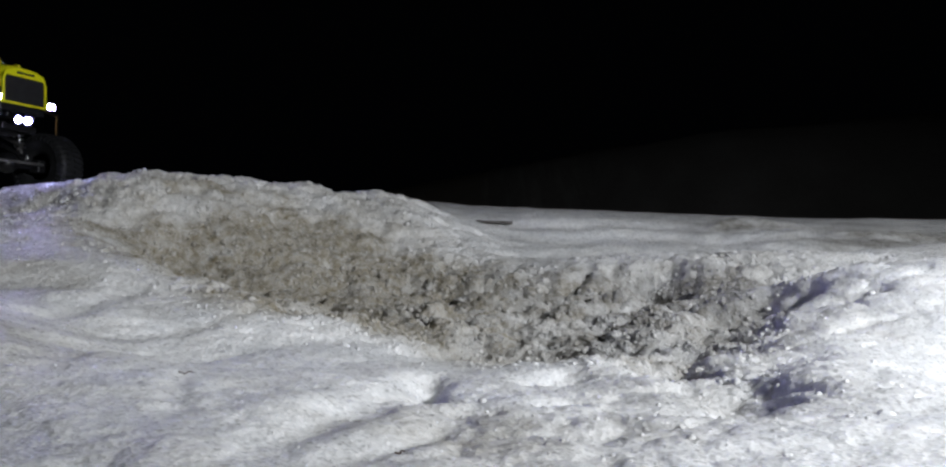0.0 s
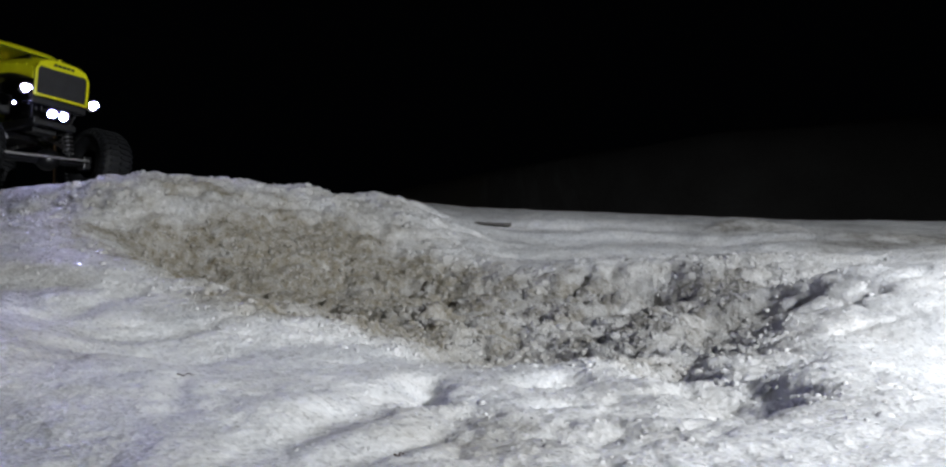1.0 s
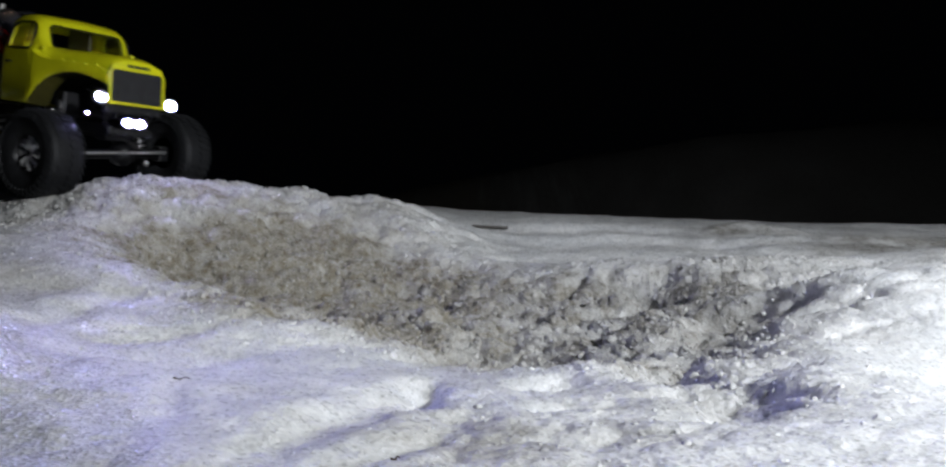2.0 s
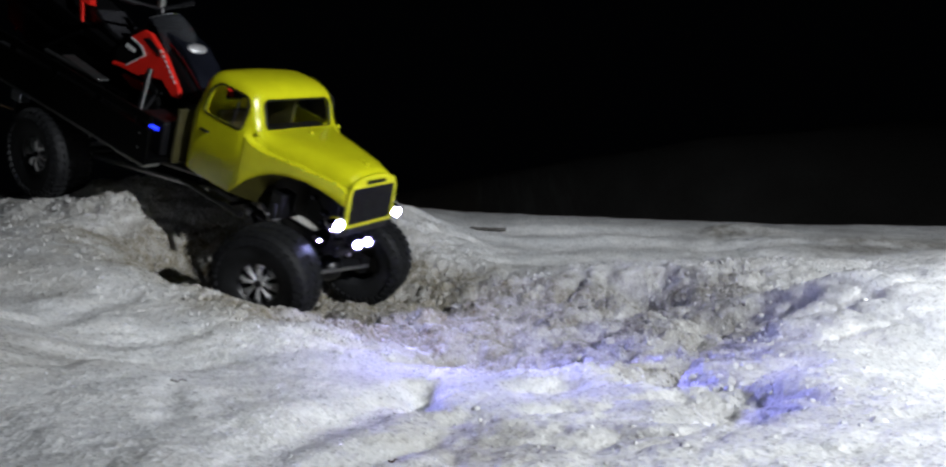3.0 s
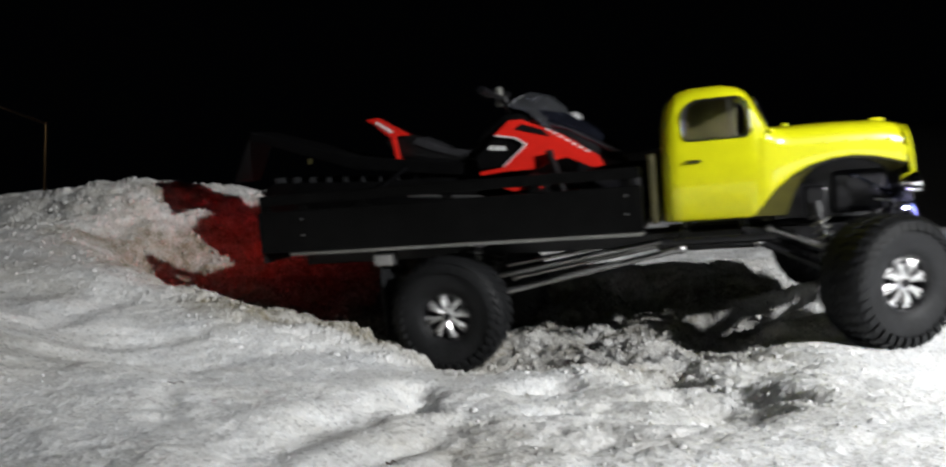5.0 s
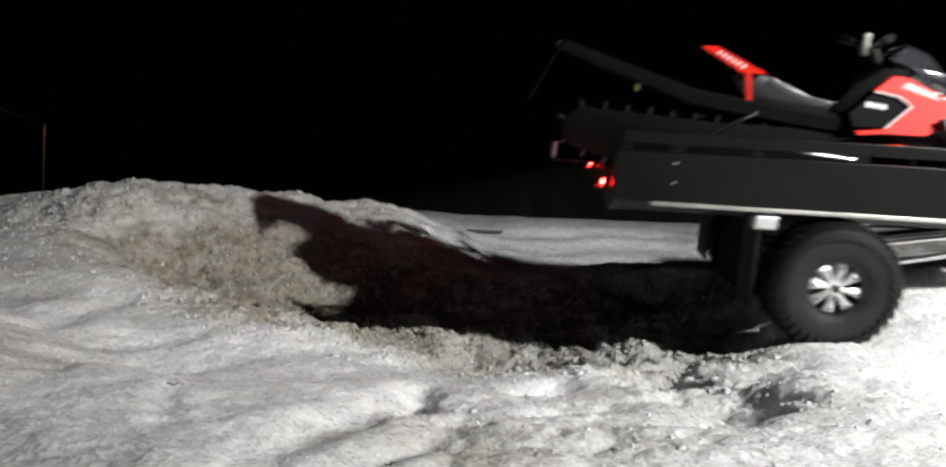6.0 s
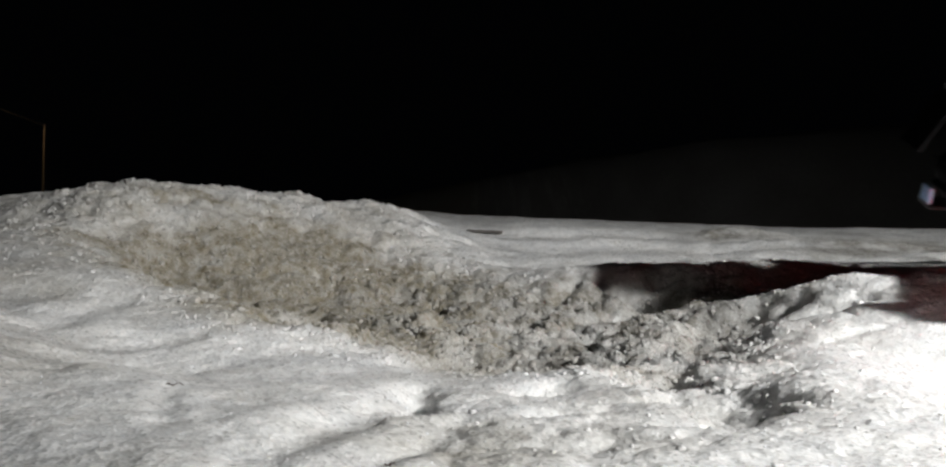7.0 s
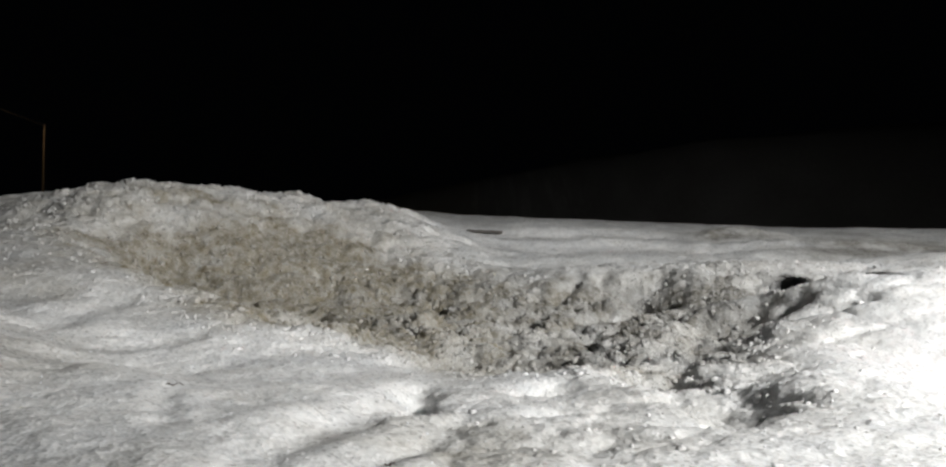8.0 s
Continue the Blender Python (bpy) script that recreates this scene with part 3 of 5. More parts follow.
def build_cab(truck):
    stations = sorted({x for t in (TOP, BOTTOM, SIDE) for x, _ in t if x < 0.276} | {0.05, 0.109, 0.113, 0.117, 0.135, 0.142, 0.15, 0.175, 0.225, 0.276})
    cab = part("cab", cab_shell(stations), YELLOW, truck, "glossy yellow pickup cab with rounded roof and hood", 38)
    inner = part("cutter", cab_shell([0.003, 0.01, 0.02, 0.05, 0.085, 0.095, 0.103, 0.112], 0.0045), YELLOW)
    windows = part("cutter", slab(bmesh.new(), rounded(0.0225, 0.101, 0.0975, 0.1455, 0.008, (0.022, 0.016)), -0.2, 0.2), YELLOW)
    tilt = Matrix.Rotation(radians(-22), 4, "Y")
    shield_bm = slab(bmesh.new(), rounded(-0.0675, 0.0675, -0.0212, 0.0212, 0.008, (0.010, 0.010)), -0.035, 0.02)
    shield_bm.transform(Matrix.Translation((0.112, 0, 0.1235)) @ tilt @ Matrix.Rotation(radians(90), 4, "Z"))
    shield = part("cutter", shield_bm, YELLOW)
    back = slab(bmesh.new(), rounded(-0.04, 0.04, 0.105, 0.138, 0.006, (0.008, 0.008)), -0.02, 0.02)
    back.transform(Matrix.Rotation(radians(90), 4, "Z"))
    back = part("cutter", back, YELLOW)
    cut(cab, inner, windows, shield, back)
    cab.data.materials.append(YELLOW)
    cab.data.shade_smooth()
    cab.data.set_sharp_from_angle(angle=radians(50))
    for y in (-1, 1):
        pane = slab(bmesh.new(), rounded(0.0215, 0.102, 0.0965, 0.1465, 0.009, (0.023, 0.017)), y * 0.0895, y * 0.0905)
        pane.transform(Matrix.Translation((0, y * 0.090, 0.12)) @ Matrix.Rotation(radians(y * 13.5), 4, "X") @ Matrix.Translation((0, y * -0.090, -0.12)))
        part("side_window", pane, GLASS, cab, "clear side pane with a black rubber edge").visible_shadow = False
        edge = bmesh.new()
        line = rounded(0.0225, 0.101, 0.0975, 0.1455, 0.008, (0.022, 0.016))
        for a, b in zip(line, line[1:] + line[:1]):
            if (Vector(a) - Vector(b)).length > 1e-5:
                rod(edge, (a[0], y * (0.0975 - (a[1] - 0.0975) * 0.245), a[1]), (b[0], y * (0.0975 - (b[1] - 0.0975) * 0.245), b[1]), 0.0017, 6)
        part("window_seal", edge, BLACK, cab, "black rubber seal")
        part("door_handle", box(bmesh.new(), (0.0245, y * 0.0985, 0.0705), (0.0425, y * 0.1025, 0.0740), 0.001), BLACK, cab, "black door handle")
        for k in range(4):
            x = 0.184 + 0.024 * k
            w = lerp(x, SIDE)
            part("louver", ball(bmesh.new(), (x, y * (w - 0.0012), 0.0815 - 0.0006 * k), (0.0026, 0.0022, 0.0030), 12), YELLOW, cab, "", 60)
        part("mirror_mount", ball(bmesh.new(), (0.124, y * 0.0865, 0.1015), (0.0040, 0.0034, 0.0034), 12), YELLOW, cab, "", 60)
        # the trimmed wheel arch turns inwards below its edge
        rim_out = [(0.099, 0.001), (0.110, 0.012), (0.125, 0.030), (0.145, 0.046), (0.165, 0.056), (0.19, 0.062), (0.215, 0.064), (0.24, 0.061), (0.262, 0.055), (0.280, 0.049)]
        rim_in = [(0.138, -0.001), (0.143, 0.012), (0.150, 0.028), (0.160, 0.042), (0.173, 0.052), (0.192, 0.0585), (0.215, 0.0605), (0.236, 0.057), (0.251, 0.049), (0.262, 0.038)]
        rings = []
        for (ox, oz), (ix, iz) in zip(rim_out, rim_in):
            w = lerp(ox, SIDE) * 0.985
            rings.append([(ox, y * w, oz), (ix, y * (w - 0.020), iz), (ix, y * (w - 0.0215), iz), (ox, y * (w - 0.0018), oz + 0.0008)])
        part("arch_return", loft(bmesh.new(), rings), ARCH, cab, "dark olive inner lip of the wheel arch", 40)
    glass = slab(bmesh.new(), rounded(-0.0685, 0.0685, -0.0222, 0.0222, 0.008, (0.010, 0.010)), -0.0005, 0.0005)
    glass.transform(Matrix.Translation((0.1105, 0, 0.1230)) @ tilt @ Matrix.Rotation(radians(90), 4, "Z"))
    part("windscreen", glass, GLASS, cab, "smoked windscreen").visible_shadow = False
    seal = bmesh.new()
    line = rounded(-0.0675, 0.0675, -0.0212, 0.0212, 0.008, (0.010, 0.010))
    for a, b in zip(line, line[1:] + line[:1]):
        if (Vector(a) - Vector(b)).length > 1e-5:
            rod(seal, (a[0], 0, a[1]), (b[0], 0, b[1]), 0.0016, 6)
    seal.transform(Matrix.Translation((0.1145, 0, 0.1242)) @ tilt @ Matrix.Rotation(radians(90), 4, "Z"))
    part("windscreen_seal", seal, BLACK, cab, "black rubber windscreen seal")
    part("window_post", rod(bmesh.new(), (0.080, -0.0945, 0.098), (0.078, -0.0835, 0.146), 0.0013, 8), RUBBER, cab, "black vent window post")
    dash = bmesh.new()
    box(dash, (0.088, -0.075, 0.070), (0.108, 0.075, 0.100), 0.004)
    box(dash, (0.012, -0.08, 0.01), (0.105, 0.08, 0.045), 0.004)
    part("cab_interior", dash, BLACK, cab, "black seat and dashboard")
    seat = bmesh.new()
    box(seat, (0.018, -0.07, 0.045), (0.030, 0.07, 0.098), 0.004)
    part("seat_back", seat, OLIVE, cab, "olive seat back")
    part("interior_liner", box(bmesh.new(), (0.014, 0.018, 0.040), (0.088, 0.023, 0.150), 0.002), OLIVE, cab, "olive cab liner")
    # nose with grille
    frame_bm = bmesh.new()
    outline = [(-0.053, 0.019), (0.053, 0.019), (0.0535, 0.070), (0.046, 0.087), (0.028, 0.0945), (0, 0.0965), (-0.028, 0.0945), (-0.046, 0.087), (-0.0535, 0.070)]
    slab(frame_bm, outline, -0.0025, 0.0025, 0.0010)
    frame_bm.transform(Matrix.Translation((0.2865, 0, 0)) @ Matrix.Rotation(radians(-5.5), 4, "Y") @ Matrix.Rotation(radians(90), 4, "Z"))
    nose = part("grille_frame", frame_bm, YELLOW, truck, "yellow grille surround", 40)
    hole = slab(bmesh.new(), [(-0.0480, 0.0235), (0.0480, 0.0235), (0.0485, 0.070), (0.045, 0.0780), (-0.045, 0.0780), (-0.0485, 0.070)], -0.012, 0.012)
    hole.transform(Matrix.Translation((0.2865, 0, 0)) @ Matrix.Rotation(radians(-5.5), 4, "Y") @ Matrix.Rotation(radians(90), 4, "Z"))
    cut(nose, part("cutter", hole, YELLOW))
    nose.data.materials.append(YELLOW)
    mesh = bmesh.new()
    box(mesh, (0.2790, -0.0495, 0.021), (0.2810, 0.0495, 0.080))
    for k in range(22):
        y = -0.046 + 0.092 * k / 21
        box(mesh, (0.2810, y - 0.0009, 0.024), (0.2830, y + 0.0009, 0.078))
    mesh.transform(Matrix.Translation((0.281, 0, 0.05)) @ Matrix.Rotation(radians(-5.5), 4, "Y") @ Matrix.Translation((-0.281, 0, -0.05)))
    part("grille", mesh, GRILLE, nose, "dark ribbed grille")
    badge = bmesh.new()
    for k in range(5):
        y = -0.017 + 0.0085 * k
        box(badge, (0.2800, y - 0.003, 0.0835), (0.2845, y + 0.003, 0.0885), 0.0008)
    part("badge", badge, BLACK, nose, "dark badge bars above the grille")
    part("valance", box(bmesh.new(), (0.268, -0.054, 0.004), (0.282, 0.054, 0.0185), 0.002), BLACK, nose, "black strip under the grille")
    liner = []
    for x in (0.104, 0.110, 0.125, 0.145, 0.165, 0.19, 0.215, 0.24, 0.262, 0.276):
        w, z = lerp(x, SIDE) * 0.95, lerp(x, BOTTOM)
        liner.append([(x, -w, z - 0.0022), (x, w, z - 0.0022), (x, w, z - 0.0008), (x, -w, z - 0.0008)])
    part("hood_liner", loft(bmesh.new(), liner), BLACK, cab, "black lining under the hood")
    part("hood_hinge", ball(bmesh.new(), (0.146, 0, 0.1065), (0.005, 0.004, 0.003), 12), YELLOW, cab, "", 60)
    part("hood_ornament", box(bmesh.new(), (0.245, -0.003, 0.100), (0.262, 0.003, 0.106), 0.002), YELLOW, cab)


def cup(x0, x1, y, z, r_out, r_in, floor):
    """A round lamp housing, open to the front, whose floor lies at that x."""
    bowl = [(x0 + (floor - x0) * (1 - math.cos(a)), r_out * max(0.12, math.sin(a))) for a in (0.1, 0.3, 0.55, 0.8, 1.1, 1.4)]
    prof = bowl + [(floor, r_out), (x1, r_out), (x1, r_in), (floor, r_in)]
    return loft(bmesh.new(), [[(px, y + r * math.cos(2 * math.pi * k / 24), z + r * math.sin(2 * math.pi * k / 24)) for k in range(24)] for px, r in prof])


def build_lights(truck):
    for y in (-1, 1):
        lamp = part("headlamp", cup(0.263, 0.286, y * 0.0665, 0.0280, 0.0118, 0.0092, 0.279), MIRROR, truck, "round chrome headlamp housing", 40)
        lens = rod(bmesh.new(), (0.2802, y * 0.0665, 0.0275), (0.2825, y * 0.0665, 0.0275), 0.0066, 20, 0.0058)
        part("lens", lens, HEAD, lamp, "lit white headlamp lens", 60)
        part("bracket", rod(bmesh.new(), (0.270, y * 0.0665, 0.027), (0.262, y * 0.040, 0.022), 0.0025, 8), BLACK, truck)
    for y in (-0.0112, 0.0112):
        # the pods are turned to the right
        turn = Matrix.Translation((0.278, y, -0.013)) @ Matrix.Rotation(radians(-18), 4, "Z") @ Matrix.Rotation(radians(-9), 4, "Y") @ Matrix.Translation((-0.278, -y, 0.013))
        shell = cup(0.262, 0.290, y, -0.013, 0.0086, 0.0072, 0.271)
        shell.transform(turn)
        pod = part("light_pod", shell, BLACK, truck, "black spot light pod", 40)
        lens = rod(bmesh.new(), (0.2712, y, -0.013), (0.2730, y, -0.013), 0.0058, 20, 0.0054)
        lens.transform(turn)
        part("lens", lens, POD, pod, "lit blue-white spot lens")
    side = part("side_light", ball(bmesh.new(), (0.262, -0.078, -0.002), (0.006, 0.006, 0.004)), BLACK, truck)
    part("lens", rod(bmesh.new(), (0.267, -0.078, -0.002), (0.2685, -0.078, -0.002), 0.0014, 12), HEAD, side, "small lit white lens")
    for y in (-0.082, 0.082):
        pod = part("tail_lamp", box(bmesh.new(), (-0.5445, y - 0.007, -0.003), (-0.5400, y + 0.007, 0.012), 0.001), BLACK, truck, "black tail lamp housing")
        part("lens", box(bmesh.new(), (-0.5451, y - 0.0036, 0.0018), (-0.5445, y + 0.0036, 0.0074)), TAIL, pod, "lit red tail lamp lens")
        # added plate below the lens, keeps its red light off the snow underneath
        part("hood", box(bmesh.new(), (-0.5560, y - 0.009, -0.0025), (-0.5446, y + 0.009, -0.0008), 0.0003), BLACK, pod)


def build_bed(truck):
    bed = part("bed_floor", box(bmesh.new(), (-0.536, -0.142, -0.003), (-0.026, 0.142, 0.005), 0.001), BOARD, truck, "dark flatbed floor")
    for y in (-1, 1):
        part("side_board", box(bmesh.new(), (-0.5395, y * 0.1425, -0.004), (-0.026, y * 0.1475, 0.0515), 0.0008), BOARD, truck, "dark grey side board")
        part("side_rail", box(bmesh.new(), (-0.535, y * 0.1425, 0.0600), (-0.026, y * 0.1475, 0.0735), 0.0008), BOARD, truck, "dark grey upper rail")
        for x in (-0.530, -0.474, -0.385, -0.27, -0.155, -0.045):
            part("stake", box(bmesh.new(), (x - 0.007, y * 0.1385, 0.005), (x + 0.007, y * 0.1425, 0.0735), 0.0008), BOARD, truck)
            for z in (0.018, 0.040) if x in (-0.474, -0.045) else ():
                part("bolt", rod(bmesh.new(), (x, y * 0.1475, z), (x, y * 0.1485, z), 0.0014, 8), ALU, truck, "small bolt head")
        part("trim_strip", box(bmesh.new(), (-0.497, y * 0.118, -0.0095), (-0.028, y * 0.1465, -0.0045), 0.001), PALE, truck, "pale metal strip under the bed")
        part("mud_flap", box(bmesh.new(), (-0.372, y * 0.085, -0.125), (-0.369, y * 0.140, -0.010), 0.001), RUBBER, truck, "black mud flap")
        part("flap_bracket", box(bmesh.new(), (-0.378, y * 0.125, -0.030), (-0.352, y * 0.143, -0.014), 0.002), ALU, truck, "shiny metal bracket")
        part("frame_rail", box(bmesh.new(), (-0.53, y * 0.030, -0.036), (0.272, y * 0.038, -0.019), 0.001), BLACK, truck, "black steel frame rail")
    part("headboard", box(bmesh.new(), (-0.020, -0.108, 0.0), (-0.013, 0.108, 0.086), 0.0015), OLIVE, truck, "olive-brown wooden headboard")
    part("rear_beam", box(bmesh.new(), (-0.540, -0.1425, -0.018), (-0.536, 0.1425, 0.016), 0.001), BLACK, truck)
    part("gate_post", box(bmesh.new(), (-0.541, -0.1425, 0.016), (-0.536, -0.120, 0.045), 0.001), BLACK, truck)
    part("number_plate", box(bmesh.new(), (-0.602, 0.012, 0.018), (-0.597, 0.042, 0.038), 0.001), material("plate_blue", (0.35, 0.5, 0.75), 0.3), truck, "small pale blue plate")
    part("plate_holder", box(bmesh.new(), (-0.602, 0.005, 0.0135), (-0.538, 0.050, 0.0178), 0.002), BLACK, truck)
    gear = bmesh.new()
    box(gear, (-0.085, -0.118, 0.006), (-0.030, -0.075, 0.060), 0.003)
    kit = part("battery_box", gear, BLACK, truck, "black electronics box")
    part("status_light", box(bmesh.new(), (-0.062, -0.1195, 0.0425), (-0.042, -0.1180, 0.0475)), BLUE, kit, "lit blue status light")


def build_chassis(truck):
    part("skid_plate", box(bmesh.new(), (-0.02, -0.043, -0.044), (0.135, 0.043, -0.030), 0.005), BLACK, truck, "black gearbox skid plate")
    for x in (0.012, 0.085):
        part("body_mount", box(bmesh.new(), (x, -0.070, -0.020), (x + 0.010, 0.070, -0.012), 0.001), BLACK, truck)
        for y in (-0.060, 0.060):
            part("body_post", rod(bmesh.new(), (x + 0.005, y, -0.016), (x + 0.005, y, 0.012), 0.0028, 10), BLACK, truck, "", 40)
    for y in (-1, 1):
        part("slider", rod(bmesh.new(), (-0.012, y * 0.088, -0.026), (0.125, y * 0.088, -0.026), 0.0050, 10), BLACK, truck, "black side slider tube", 40)
        for x in (0.012, 0.090):
            part("slider_arm", rod(bmesh.new(), (x, y * 0.036, -0.026), (x, y * 0.088, -0.026), 0.0036, 8), BLACK, truck, "", 40)
    for y in (-1, 1):
        part("lower_link", rod(bmesh.new(), (-0.245, y * 0.075, -0.086), (0.010, y * 0.050, -0.040), 0.0042, 10), ALU, truck, "silver suspension link", 40)
        part("upper_link", rod(bmesh.new(), (-0.250, y * 0.060, -0.064), (0.000, y * 0.038, -0.028), 0.0036, 10), ALU, truck, "silver suspension link", 40)
        part("front_link", rod(bmesh.new(), (0.210, y * 0.075, -0.084), (0.105, y * 0.048, -0.036), 0.0042, 10), BLACK, truck, "", 40)
        part("front_upper_link", rod(bmesh.new(), (0.215, y * 0.060, -0.060), (0.120, y * 0.042, -0.020), 0.0036, 10), ALU, truck, "", 40)
        for lx, ly, lz in ((0.010, 0.050, -0.040), (0.105, 0.048, -0.036), (0.210, 0.075, -0.084), (-0.245, 0.075, -0.086), (0.120, 0.042, -0.020)):
            part("rod_end", ball(bmesh.new(), (lx, y * (ly + 0.003), lz), (0.0062, 0.0045, 0.0062), 12), ALU, truck, "silver rod end", 60)
        for name, x, lean in (("front_shock", 0.190, -0.020), ("rear_shock", -0.275, 0.03)):
            a, b = Vector((x, y * 0.080, -0.078)), Vector((x + lean, y * 0.072, 0.012))
            shock = part(name, rod(bmesh.new(), a, b, 0.006, 12), BLACK, truck, "black damper", 40)
            part("shock_cap", rod(bmesh.new(), a.lerp(b, 0.84), a.lerp(b, 1.0), 0.0085, 12), BLACK, shock, "black damper cap", 40)
            part("coil", spring(bmesh.new(), a.lerp(b, 0.15), a.lerp(b, 0.82), 0.0100, 0.0015, 7), ALU, shock, "silver coil spring", 60)
    part("motor", rod(bmesh.new(), (0.12, 0.0, 0.010), (0.19, 0.0, 0.010), 0.019, 20), BLACK, truck, "", 40)
    part("engine_block", box(bmesh.new(), (0.195, -0.035, -0.006), (0.258, 0.035, 0.045), 0.006), BLACK, truck)
    for y in (-1, 1):
        liner = slab(bmesh.new(), [(0.125, -0.012), (0.272, -0.006), (0.272, 0.046), (0.24, 0.058), (0.19, 0.059), (0.150, 0.046), (0.125, 0.026)], y * 0.026, y * 0.029, 0.001)
        part("inner_fender", liner, BLACK, truck, "black inner fender panel")
        part("shock_tower", box(bmesh.new(), (0.160, y * 0.045, -0.010), (0.185, y * 0.075, 0.030), 0.004), BLACK, truck)
    part("servo", box(bmesh.new(), (0.215, -0.03, -0.045), (0.250, 0.018, -0.020), 0.002), BLACK, truck)
    for y in (-1, 1):
        for gx, gz, gl in ((0.214, 0.036, 0.008), (0.236, 0.022, 0.010), (0.238, 0.006, 0.014), (0.254, 0.004, 0.009)):
            part("cable_plug", box(bmesh.new(), (gx, y * 0.040, gz), (gx + gl, y * 0.052, gz + 0.0045), 0.001, Matrix.Rotation(radians(12), 4, "Y")), GLOSSY, truck, "glossy dark plug")
        part("cable", rod(bmesh.new(), (0.218, y * 0.046, 0.040), (0.262, y * 0.050, 0.012), 0.0016, 8), GLOSSY, truck, "", 40)
        part("brace", rod(bmesh.new(), (0.255, y * 0.036, -0.022), (0.272, y * 0.050, 0.030), 0.0028, 8), BLACK, truck, "", 40)
    part("front_bumper", box(bmesh.new(), (0.262, -0.042, -0.034), (0.276, 0.042, -0.022), 0.002), BLACK, truck)
    part("drive_shaft", rod(bmesh.new(), (-0.26, 0.0, -0.072), (0.0, 0.0, -0.030), 0.0045, 10), BLACK, truck)


def build_axle(truck, name, x):
    bm = bmesh.new()
    rod(bm, (0, -0.112, 0), (0, 0.112, 0), 0.0085, 14)
    ball(bm, (0.002, 0.02, 0.0), (0.021, 0.024, 0.022))
    ob = part(name, bm, BLACK, truck, "black axle housing", 40)
    sign = 1 if x > 0 else -1
    part("tie_rod", rod(bmesh.new(), (sign * 0.020, -0.095, 0.004), (sign * 0.020, 0.095, 0.004), 0.0032, 10), ALU, ob, "silver steering rod", 40)
    for y in (-1, 1):
        part("knuckle", box(bmesh.new(), (-0.012, y * 0.088, -0.014), (0.014, y * 0.108, 0.014), 0.003), BLACK, ob)
    return ob


def tyre_bm():
    bm = bmesh.new()
    prof = [(0.0295, -0.022), (0.0325, -0.0265), (0.041, -0.0300), (0.053, -0.032), (0.064, -0.0315), (0.0705, -0.0285), (0.0730, -0.022),
            (0.0730, 0.022), (0.0705, 0.0285), (0.064, 0.0315), (0.053, 0.032), (0.041, 0.0300), (0.0325, 0.0265), (0.0295, 0.022)]
    rings = []
    for k in range(64):
        a = 2 * math.pi * k / 64
        rings.append([(r * math.cos(a), y, r * math.sin(a)) for r, y in prof])
    made = [[bm.verts.new(p) for p in ring] for ring in rings]
    n = len(prof)
    for k in range(64):
        a, b = made[k], made[(k + 1) % 64]
        for i in range(n - 1):
            bm.faces.new((a[i], a[i + 1], b[i + 1], b[i]))
    return bm


def lug_mesh():
    bm = bmesh.new()
    slope = [(0.0015, 0.0730), (0.021, 0.0730), (0.0292, 0.0685), (0.0322, 0.0590)]
    for (y0, z0), (y1, z1) in zip(slope, slope[1:]):
        tilt = 0.004
        lo = [bm.verts.new(p) for p in ((-0.0030 + tilt * y0 / 0.03, y0, z0 - 0.001), (0.0030 + tilt * y0 / 0.03, y0, z0 - 0.001),
                                        (0.0030 + tilt * y1 / 0.03, y1, z1 - 0.001), (-0.0030 + tilt * y1 / 0.03, y1, z1 - 0.001))]
        up = Vector((0, z0 - z1, y1 - y0)).normalized() * 0.0042
        hi = [bm.verts.new(v.co + up) for v in lo]
        bm.faces.new(hi)
        for i in range(4):
            bm.faces.new((lo[i], lo[(i + 1) % 4], hi[(i + 1) % 4], hi[i]))
    bmesh.ops.recalc_face_normals(bm, faces=bm.faces[:])
    me = bpy.data.meshes.new("tread_lug")
    bm.to_mesh(me)
    bm.free()
    me.materials.append(RUBBER)
    return me


